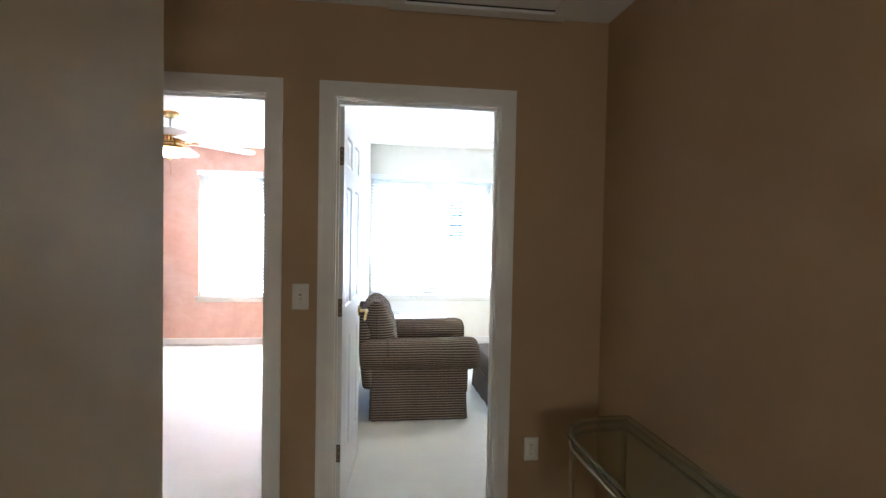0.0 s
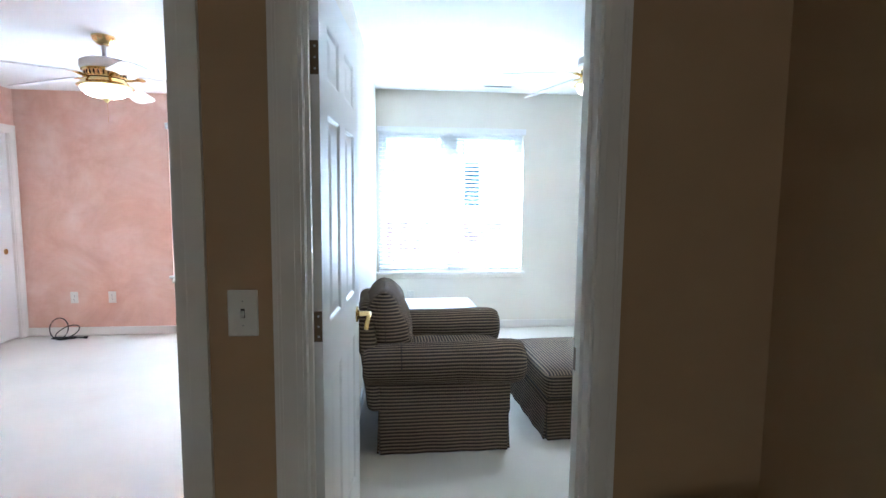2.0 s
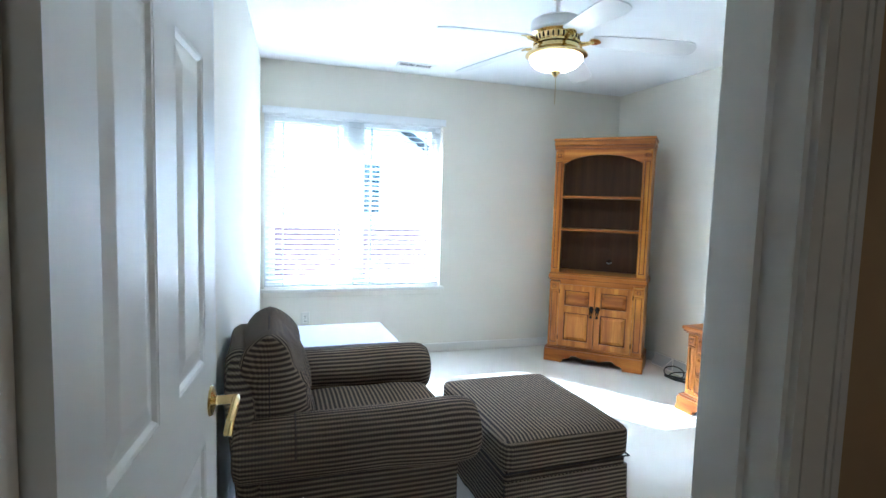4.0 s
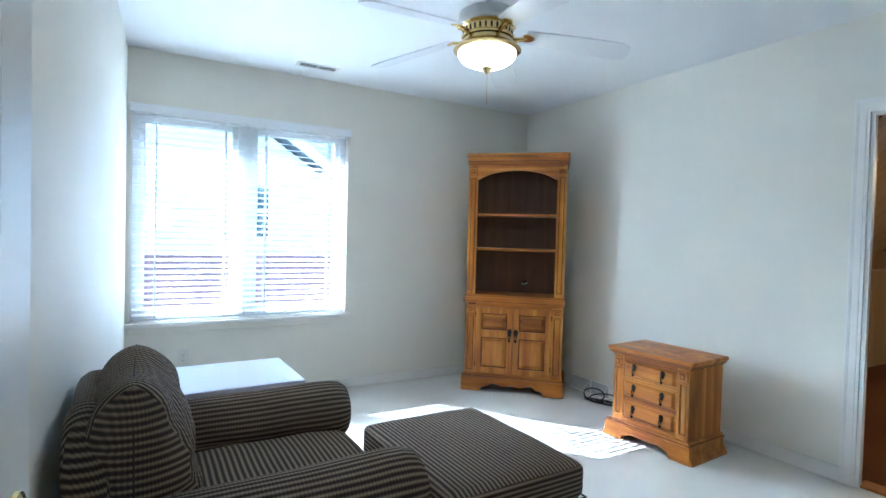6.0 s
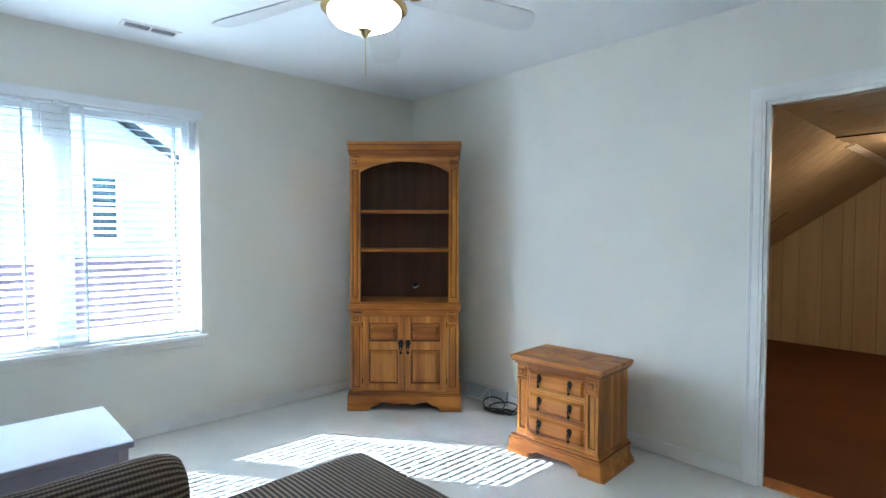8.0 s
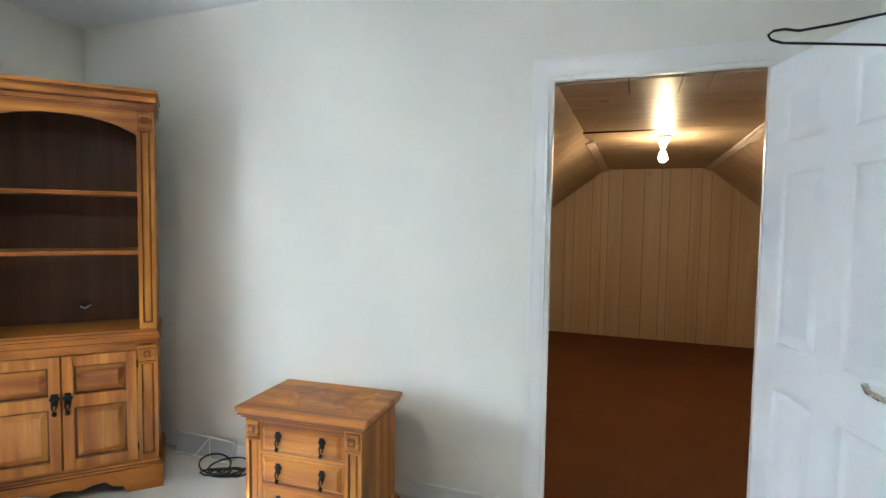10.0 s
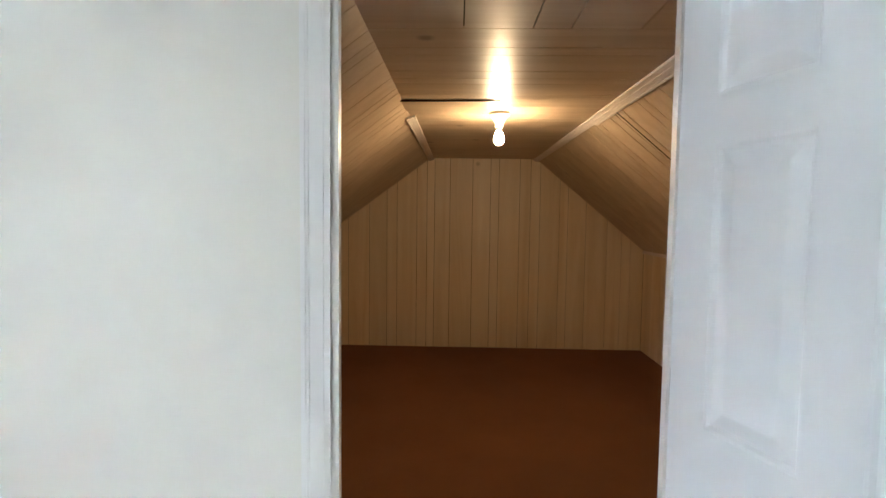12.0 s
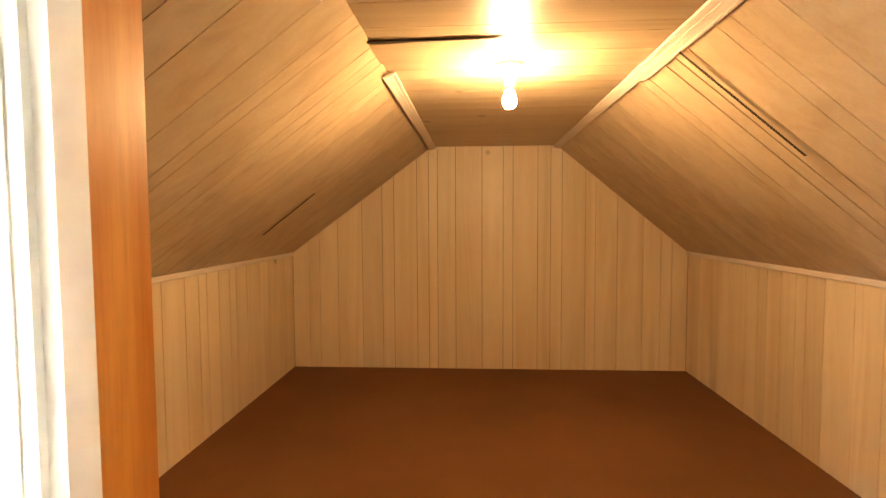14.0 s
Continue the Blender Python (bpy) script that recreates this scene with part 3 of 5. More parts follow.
def valance(x0, x1, z, label):
    v = thing("blind_valance", label, "valance")
    part("board", boxes((x0, YW0 - 0.030, z, x1, YW0 - 0.016, z + 0.060, 0.004), (x0, YW0 - 0.034, z + 0.042, x1, YW0 - 0.031, z + 0.058, 0.001)), M_SLAT, v)
    part("valance_return", boxes((x0, YW0 - 0.016, z, x0 + 0.012, YW0 - 0.001, z + 0.060)), M_SLAT, v)
    part("valance_return", boxes((x1 - 0.012, YW0 - 0.016, z, x1, YW0 - 0.001, z + 0.060)), M_SLAT, v)
    return v


MULL = 0.603
window_unit("window_1", *WIN, MULL, "wide white sliding window above the sill")
blind(WIN[0] + 0.012, MULL - 0.006, WIN[2] + 0.007, WIN[3] - 0.004, "white slatted blind lowered with slats open")
blind(MULL + 0.006, WIN[1] - 0.012, WIN[2] + 0.007, WIN[3] - 0.004, "white slatted blind lowered with slats open")
valance(-0.165, 1.415, 2.090, "white valance board across both blinds")
PM = (PWIN[0] + PWIN[1]) / 2
window_unit("window_2", *PWIN, PM, "white sliding window in the coral wall")
blind(PWIN[0] + 0.012, PM - 0.006, PWIN[2] + 0.007, PWIN[3] - 0.004, "white slatted blind lowered in the coral room")
blind(PM + 0.006, PWIN[1] - 0.012, PWIN[2] + 0.007, PWIN[3] - 0.004, "white slatted blind lowered in the coral room")
valance(PWIN[0] - 0.015, PWIN[1] + 0.015, 2.075, "white valance board above the coral room blinds")


# ---- attic room: panelled gable with knee walls ----
AX0, AX1 = 3.40, 7.517
AY0, AY1 = 1.48, 5.015         # knee walls
CY0, CY1 = 2.622, 3.728         # flat ceiling
KZ, CZ = 1.056, 2.003
WIDTHS = (0.150, 0.100, 0.170, 0.225, 0.186, 0.107, 0.210, 0.106, 0.080, 0.163, 0.236, 0.188, 0.088, 0.218, 0.114, 0.100, 0.206, 0.088, 0.190, 0.224, 0.153, 0.096, 0.152)
GAP = 0.0045
T = 0.010


def attic_height(y):
    if y < CY0:
        return KZ + (CZ - KZ) * (y - AY0) / (CY0 - AY0)
    if y > CY1:
        return KZ + (CZ - KZ) * (AY1 - y) / (AY1 - CY1)
    return CZ


back = built("wall_attic_back", prism([(AY0 - 0.2, 0), (AY1 + 0.2, 0), (AY1 + 0.2, 2.6), (AY0 - 0.2, 2.6)], 0, AX1 + T, AX1 + 0.12), M_GROOVE, "pale wood plank gable wall of the attic", "wall")
y = AY1
for w in WIDTHS:
    a, b = max(y - w, AY0) + GAP / 2, y - GAP / 2
    ys = [a] + [q for q in (CY0, CY1) if a < q < b] + [b]
    part("plank", prism([(a, 0), (b, 0)] + [(q, attic_height(q)) for q in reversed(ys)], 0, AX1, AX1 + T), M_PANEL_Z, back)
    y -= w

south = built("wall_attic_south", boxes((AX0, AY0 - 0.12, 0, AX1 + T, AY0 - T, KZ + 0.15)), M_GROOVE, "low plank knee wall of the attic", "wall")
north = built("wall_attic_north", boxes((AX0, AY1 + T, 0, AX1 + T, AY1 + 0.12, KZ + 0.15)), M_GROOVE, "low plank knee wall of the attic", "wall")


def slope_mesh(y_low, y_high, t0, t1):
    """The board behind a sloping face, in plan from knee to ceiling."""
    d = Vector((y_high - y_low, CZ - KZ)).normalized()
    out = Vector((d.y, -d.x)) if y_low < y_high else Vector((-d.y, d.x))
    out = out if out.y > 0 else -out
    lo, hi = Vector((y_low, KZ)), Vector((y_high, CZ))
    return [tuple(lo + out * t0), tuple(hi + out * t0), tuple(hi + out * t1), tuple(lo + out * t1)]


s_back = built("wall_attic_slope_south", prism(slope_mesh(AY0, CY0, T, 0.16), 0, AX0, AX1 + T), M_GROOVE, "sloping plank wall under the roof", "wall")
n_back = built("wall_attic_slope_north", prism(slope_mesh(AY1, CY1, T, 0.16), 0, AX0, AX1 + T), M_GROOVE, "sloping plank wall under the roof", "wall")
x, k = AX0, 5
while x < AX1 - 0.01:
    w = min(WIDTHS[k % len(WIDTHS)], AX1 - x)
    gap_s = 0.014 if abs(x - 4.90) < 0.11 else GAP
    a, b = x + gap_s / 2, x + w - GAP / 2
    part("plank", boxes((a, AY0 - T, 0, b, AY0, KZ)), M_PANEL_Z, south)
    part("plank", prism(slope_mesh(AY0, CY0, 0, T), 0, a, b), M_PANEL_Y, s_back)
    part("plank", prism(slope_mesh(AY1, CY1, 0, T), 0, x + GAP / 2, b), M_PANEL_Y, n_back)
    part("plank", boxes((x + GAP / 2, AY1, 0, b, AY1 + T, KZ)), M_PANEL_Z, north)
    x += w
    k += 1
# flat ceiling of boards across, one of them sagging open at its end
rows = []
for a, b in ((CY0 - 0.02, 2.86), (2.86, 3.08), (3.08, 3.20), (3.20, 3.42), (3.42, CY1 + 0.02)):
    rows.append((AX0, a + GAP / 2, CZ, 3.70 - GAP / 2, b - GAP / 2, CZ + T))
x, k = 3.70, 11
while x < AX1 - 0.01:
    w = min(WIDTHS[k % len(WIDTHS)], AX1 - x)
    rows.append((x + GAP / 2, CY0 - 0.02, CZ, x + w - GAP / 2, CY1 + 0.02, CZ + T))
    x += w
    k += 1
cm = boxes(*rows)
cm = joined(cm, prism([(4.72, 3.24), (4.77, CY1 + 0.02), (5.0, CY1 + 0.02), (5.0, 3.24)], 2, CZ - 0.006, CZ - 0.003))
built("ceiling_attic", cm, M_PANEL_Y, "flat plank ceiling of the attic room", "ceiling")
built("ceiling_attic_back", boxes((AX0, CY0 - 0.25, CZ + T, AX1 + T, CY1 + 0.25, CZ + 0.3)), M_GAP, "dark boards above the attic ceiling", "ceiling")
# thin dark wedge stands in for the shadow at the dropped board's edge
built("ceiling_gap", prism([(4.728, 3.22), (4.731, CY1 + 0.012), (4.751, CY1 + 0.012)], 2, CZ - 0.0075, CZ - 0.002), M_GAP, "dark sliver drawn as the shadow gap of a dropped ceiling panel", "gap")


def strip(x0, x1, y, z, w, lean, label):
    """A fluted trim strip along x, leaning by lean degrees."""
    bm = boxes((x0, -w / 2, 0, x1, w / 2, 0.008, 0.002), (x0, -w / 2 + 0.004, 0.008, x1, -w / 2 + 0.014, 0.0105, 0.002),
               (x0, w / 2 - 0.014, 0.008, x1, w / 2 - 0.004, 0.0105, 0.002), (x0, -0.009, 0.008, x1, 0.009, 0.0100, 0.002))
    return built("trim", moved(bm, pose(0, y, z, lean, 0, 0)), M_CREAM_TRIM, label, "trim")


strip(5.12, AX1, CY1 - 0.008, CZ - 0.015, 0.062, 161, "whitewashed trim along the attic ceiling edge")
strip(5.22, AX1, CY0 + 0.008, CZ - 0.015, 0.060, 199, "whitewashed trim along the attic ceiling edge")
strip(3.46, 5.23, CY0 + 0.004, CZ - 0.021, 0.078, 199, "whitewashed trim board overlapping the ceiling edge")
strip(3.46, AX1, AY0 + 0.001, KZ + 0.008, 0.070, -75, "whitewashed trim along the knee wall")
strip(3.46, AX1, AY1 - 0.001, KZ + 0.008, 0.070, 75, "whitewashed trim along the knee wall")

strip(3.41, 3.88, 3.955, 1.832, 0.06, 143, "short whitewashed trim offcut on the sloping planks")
d0, d1 = Vector((6.105, 4.712, 1.261)), Vector((6.118, 4.337, 1.549))
built("plank_crack", moved(boxes((-0.014, -0.20, 0.0, 0.012, 0.235, 0.0015)), Matrix.Translation((d0 + d1) / 2 - Vector((0, 0.002, 0.003))) @ pose(0, 0, 0, -37.5, 0, 0)), M_GAP, "dark open crack between sloping planks", "crack")

built("plank_crack", moved(boxes((-0.007, -0.34, 0.0, 0.007, 0.27, 0.0015)), pose(4.825, 2.402, 1.797, 39.9, 0, 0)), M_GAP, "dark open crack between sloping planks", "crack")


def bare_bulb(m):
    b = thing("bulb_holder", "bare lit bulb in a white ceiling socket", "lamp", m)
    part("socket", lathe([(0.0, 0.0), (0.060, 0.0), (0.060, -0.014), (0.040, -0.034), (0.026, -0.060), (0.022, -0.085), (0.0, -0.085)], 24), M_PLASTIC, b, "white porcelain socket", True)
    part("bulb_cap", lathe([(0.0, -0.085), (0.0135, -0.085), (0.0145, -0.096), (0.0155, -0.1055), (0.0, -0.1055)], 20), M_SCREW, b, "threaded metal cap", True)
    part("bulb", lathe([(0.0, -0.106), (0.0155, -0.106), (0.022, -0.120), (0.030, -0.145), (0.028, -0.165), (0.016, -0.180), (0.0, -0.184)], 24), M_BULB, b, "glowing pear-shaped bulb", True)
    return b


bare_bulb(pose(5.07, 3.20, CZ))


# ---- bedroom furniture ----
def loft(profile, stations, centre):
    """Skin a (y, z) profile along x; stations are (x, scale). The girth round the profile is kept for the stripes."""
    bm = bmesh.new()
    girth = bm.verts.layers.float.new("girth")
    loop = list(profile) + [profile[0]]
    run = [0.0]
    for p, q in zip(loop, loop[1:]):
        run.append(run[-1] + math.hypot(q[0] - p[0], q[1] - p[1]))
    rings = []
    for x, s in stations:
        ring = []
        for p, g in zip(loop, run):
            v = bm.verts.new((x, centre[0] + (p[0] - centre[0]) * s, centre[1] + (p[1] - centre[1]) * s))
            v[girth] = g
            ring.append(v)
        rings.append(ring)
    for a, b in zip(rings, rings[1:]):
        for k in range(len(profile)):
            bm.faces.new((a[k], b[k], b[k + 1], a[k + 1]))
    bm.faces.new(rings[0][:-1])
    bm.faces.new(list(reversed(rings[-1][:-1])))
    bmesh.ops.recalc_face_normals(bm, faces=bm.faces[:])
    return bm


def skirt_panel(w, h, flare, seed):
    """A hanging skirt panel in x and z, facing -y, slightly wavy at the hem."""
    bm = bmesh.new()
    n = 14
    cols = []
    for i in range(n + 1):
        x = -w / 2 + w * i / n
        wave = 0.004 * math.sin(i * 1.7 + seed)
        cols.append([bm.verts.new((x, y, z)) for y, z in ((0, h), (-flare * 0.4 + wave * 0.5, h * 0.5), (-flare + wave, 0.006),
                                                          (-flare + wave + 0.012, 0.006), (0.012, h))])
    for a, b in zip(cols, cols[1:]):
        for k in range(5):
            bm.faces.new((a[k], a[(k + 1) % 5], b[(k + 1) % 5], b[k]))
    bm.faces.new(cols[0])
    bm.faces.new(list(reversed(cols[-1])))
    bmesh.ops.recalc_face_normals(bm, faces=bm.faces[:])
    return bm


def skirts(owner, hx, hy, h, flare, mat):
    for w, m in ((2 * hx, pose(0, -hy, 0)), (2 * hx, pose(0, hy, 0, 0, 0, 180)), (2 * hy, pose(hx, 0, 0, 0, 0, 90)), (2 * hy, pose(-hx, 0, 0, 0, 0, -90))):
        part("skirt", moved(skirt_panel(w - 0.012, h, flare, w * 7), m), mat, owner)
    for sx in (-1, 1):
        for sy in (-1, 1):
            part("pleat", boxes((sx * (hx - 0.03) - 0.028, sy * (hy - 0.03) - 0.028, 0.008, sx * (hx - 0.03) + 0.028, sy * (hy - 0.03) + 0.028, h - 0.01)), M_PIPING, owner, "dark inset corner pleat")


def plump_cushion(hy, hz, low, high):
    """A stuffed cushion in y and z, thicker below, with gathers along its end seams."""
    bm = bmesh.new()
    nu, nv = 44, 30
    for side in (-1, 1):
        grid = []
        for i in range(nu + 1):
            row = []
            a = -1 + 2 * i / nu
            u = math.copysign(1 - (1 - abs(a)) ** 1.7, a)
            for j in range(nv + 1):
                b = -1 + 2 * j / nv
                v = math.copysign(1 - (1 - abs(b)) ** 1.5, b)
                t = low + (high - low) * (v + 1) / 2
                f = max(0.0, 1 - abs(u) ** 5) ** 0.5 * max(0.0, 1 - abs(v) ** 3.2) ** 0.55
                pucker = math.exp(-(1 - abs(u)) / 0.11) * 0.026 * math.sin(v * 17 + 2 * math.sin(v * 5 + a))
                folds = 0.009 * math.sin(u * 7 + v * 4 + side) + 0.006 * math.sin(u * 13 - v * 9)
                x = side * f * (t + pucker + folds)
                rim = 1 - 0.05 * (abs(u) * abs(v)) ** 4
                row.append(bm.verts.new((x, u * hy * rim, v * hz * rim + 0.010 * math.sin(u * 5))))
            grid.append(row)
        for p, q in zip(grid, grid[1:]):
            for j in range(nv):
                bm.faces.new((p[j], q[j], q[j + 1], p[j + 1]))
    bmesh.ops.remove_doubles(bm, verts=bm.verts[:], dist=0.0005)
    bmesh.ops.recalc_face_normals(bm, faces=bm.faces[:])
    return bm


def drooped(bm):
    """Round the top of a back down towards both arms."""
    for v in bm.verts:
        q = max(0.0, (abs(v.co.y) / 0.40 - 0.40) / 0.60)
        v.co.z *= 1 - 0.36 * q * q
    return bm


def armchair(m):
    c = thing("armchair", "rolled-arm upholstered armchair in dark striped woven fabric", "armchair", m)
    part("base", rounded_box(-0.355, -0.395, 0.20, 0.365, 0.395, 0.40, 0.03, 3), M_FAB_ARM, c, "", True)
    skirts(c, 0.362, 0.405, 0.240, 0.010, M_FAB_ARM)
    for s in (-1, 1):
        cy, cz, r = -0.352, 0.500 if s < 0 else 0.534, 0.114
        cyy = cy if s < 0 else -cy
        y0, y1 = sorted((-s * -0.245, -s * -0.402))
        part("arm_panel", rounded_box(-0.360, y0, 0.20, 0.375, y1, 0.52, 0.02, 3), M_FAB_ARM, c, "", True)
        prof = [(cyy + r * math.cos(radians(a)), cz + r * math.sin(radians(a)) * 1.02) for a in range(-100, 260, 12)]
        st = [(-0.450, 0.60), (-0.442, 0.84), (-0.42, 0.97), (-0.30, 0.99), (-0.1, 1.0), (0.08, 1.02), (0.22, 1.06), (0.33, 1.10), (0.39, 1.09), (0.425, 1.01), (0.448, 0.86), (0.459, 0.62), (0.462, 0.35)]
        arm = part("arm", ruffle(loft(prof, st, (cyy, cz)), 0.006, 5, s), M_FAB_ROLL, c, "rolled arm", True)
        part("seam", tube([(-0.24, cyy + 0.1140 * math.cos(radians(a)) * 1.005, cz + 0.1140 * math.sin(radians(a))) for a in range(0, 215, 14)] if s > 0 else
                          [(-0.24, cyy - 0.1140 * math.cos(radians(a)) * 1.005, cz + 0.1140 * math.sin(radians(a))) for a in range(0, 215, 14)], 0.0025, 5), M_PIPING, arm)
    part("seat_cushion", ruffle(rounded_box(-0.22, -0.242, 0.36, 0.415, 0.242, 0.50, 0.045, 5, 0.018), 0.006, 6, 3.1), M_FAB_SEAT, c, "loose seat cushion", True)
    part("backrest", moved(ruffle(drooped(rounded_box(-0.05, -0.40, 0.0, 0.05, 0.40, 0.60, 0.049, 7)), 0.006, 4, 7.7), pose(-0.374, 0, 0.235, 0, -6.5, 0)), M_FAB_BACK, c, "", True)
    pillow = part("back_cushion", moved(plump_cushion(0.345, 0.240, 0.188, 0.108), pose(-0.326, 0, 0.660, 0, -1, 0)), M_FAB_BACK, c, "plump loose back cushion with gathered ends", True)
    edge = []
    for k in range(60):
        a = 2 * math.pi * k / 60
        edge.append((0.0, math.copysign(abs(math.cos(a)) ** 0.35, math.cos(a)) * 0.347, math.copysign(abs(math.sin(a)) ** 0.45, math.sin(a)) * 0.241))
    part("seam", moved(tube(edge, 0.0022, 6, True), pose(-0.326, 0, 0.660, 0, -1, 0)), M_PIPING, pillow, "dark stitched seam", True)
    return c


armchair(pose(0.245, 4.25, 0))


def ottoman(m):
    o = thing("ottoman", "square upholstered ottoman in dark striped woven fabric", "ottoman", m)
    hx, hy = 0.312, 0.40
    top = part("cushion", ruffle(rounded_box(-hx - 0.008, -hy - 0.008, 0.245, hx + 0.008, hy + 0.008, 0.40, 0.04, 5, 0.012), 0.004, 5, 2.3), M_FAB_SEAT, o, "", True)
    for z in (0.258, 0.385):
        q = 0.006 if z < 0.3 else -0.014
        part("piping", tube([(sx * (hx + q), sy * (hy + q), z) for sx, sy in ((-1, -1), (1, -1), (1, 1), (-1, 1))], 0.004, 6, True), M_PIPING, top, "dark welt cord", True)
    part("body", boxes((-hx + 0.004, -hy + 0.004, 0.10, hx - 0.004, hy - 0.004, 0.25, 0.01)), M_FAB_SEAT, o)
    skirts(o, hx + 0.004, hy + 0.004, 0.215, 0.012, M_FAB_SEAT)
    return o


ottoman(pose(1.160, 4.345, 0, 0, 0, 1.5))


def moulding(w, d, rows):
    """Stacked mouldings; rows are z0, z1 and how far they stand out on the front and both sides."""
    return boxes(*[(-w / 2 - o, -o, z0, w / 2 + o, d, z1, 0.003) for z0, z1, o in rows])


def raised_panel(x0, z0, x1, z1, y, edge=0.035, depth=0.012):
    """A raised and fielded panel facing -y, standing in a recess at y."""
    bm = bmesh.new()
    rings = []
    for k, dy in ((0, 0.0), (0.008, 0.0), (edge, -depth), (edge + 0.004, -depth)):
        rings.append([bm.verts.new(p) for p in ((x0 + k, y + dy, z0 + k), (x1 - k, y + dy, z0 + k), (x1 - k, y + dy, z1 - k), (x0 + k, y + dy, z1 - k))])
    for a, b in zip(rings, rings[1:]):
        for i in range(4):
            bm.faces.new((a[i], a[(i + 1) % 4], b[(i + 1) % 4], b[i]))
    bm.faces.new(rings[-1])
    bmesh.ops.recalc_face_normals(bm, faces=bm.faces[:])
    return bm


def drop_pull(owner, x, y, z, s=1.0):
    """A black iron backplate with a hanging drop."""
    p = part("pull", moved(boxes((-0.010, -0.004, -0.012, 0.010, 0, 0.028, 0.003), (-0.014, -0.003, 0.004, 0.014, 0, 0.018, 0.003)), pose(x, y, z) @ Matrix.Scale(s, 4)), M_IRON, owner, "black iron drop pull")
    part("drop", moved(joined(tube([(0, -0.009, 0.008), (-0.007, -0.011, -0.012), (0, -0.012, -0.036), (0.007, -0.011, -0.012), (0, -0.009, 0.008)], 0.0032, 6),
                              moved(lathe([(0, -0.009), (0.006, -0.006), (0.008, 0), (0.005, 0.006), (0, 0.008)], 10), pose(0, -0.012, -0.036))), pose(x, y, z) @ Matrix.Scale(s, 4)), M_IRON, p, "", True)
    return p


def pilaster(owner, x0, x1, y, z0, z1, block):
    """A flat pilaster with a dark sunk field and a square rosette block on top."""
    post = part("pilaster", boxes((x0, y, z0, x0 + 0.016, y + 0.02, z1), (x1 - 0.016, y, z0, x1, y + 0.02, z1), (x0 + 0.016, y, z0, x1 - 0.016, y + 0.02, z0 + 0.03),
                                  (x0 + 0.016, y, z1 - block - 0.016, x1 - 0.016, y + 0.02, z1)), M_PINE_V, owner)
    part("sunk_field", boxes((x0 + 0.016, y + 0.012, z0 + 0.03, x1 - 0.016, y + 0.02, z1 - block - 0.016)), M_PINE_SHADE, post, "dark recess")
    part("fillet", boxes((x0 + 0.023, y + 0.005, z0 + 0.036, x1 - 0.023, y + 0.0118, z1 - block - 0.022, 0.003)), M_PINE_V, post)
    b = part("rosette", boxes((x0 + 0.006, y - 0.012, z1 - block, x1 - 0.006, y, z1 - 0.008, 0.004), (x0 + 0.004, y - 0.010, z1 - block - 0.018, x1 - 0.004, y, z1 - block - 0.005, 0.003)), M_PINE_H, post, "carved square block")
    cx, cz = (x0 + x1) / 2, z1 - block / 2 - 0.004
    part("boss", boxes((cx - 0.011, y - 0.019, cz - 0.011, cx + 0.011, y - 0.012, cz + 0.011, 0.004)), M_PINE_H, b)
    part("groove", boxes((cx - 0.016, y - 0.0135, cz - 0.016, cx + 0.016, y - 0.0115, cz + 0.016)), M_PINE_SHADE, b)


def scalloped_base(w, d, h, leg):
    """A plinth board in x and z, cut into bracket feet."""
    half = w / 2
    pts = [(-half, 0), (-half + leg, 0), (-half + leg + 0.015, h * 0.30), (-half + leg + 0.06, h * 0.38), (-half + leg + 0.09, h * 0.62),
           (-half + leg + 0.13, h * 0.60), (-0.06, h * 0.40)] if w > 0.7 else [(-half, 0), (-half + leg, 0), (-half + leg + 0.012, h * 0.30), (-half + leg + 0.05, h * 0.42), (-0.10, h * 0.55)]
    pts += [(-0.03, h * 0.52)]
    right = [(-x, z) for x, z in reversed(pts)]
    return prism(pts + right + [(half, h), (-half, h)], 1, -0.0, d)


def stain_line(owner, w, d, z, out):
    """A dark bead of stain in a moulding's groove, round the front and both sides."""
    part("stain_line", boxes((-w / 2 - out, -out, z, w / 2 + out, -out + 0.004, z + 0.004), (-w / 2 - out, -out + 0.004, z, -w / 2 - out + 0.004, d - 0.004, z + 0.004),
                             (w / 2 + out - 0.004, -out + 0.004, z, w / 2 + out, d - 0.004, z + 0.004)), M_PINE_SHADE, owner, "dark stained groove")


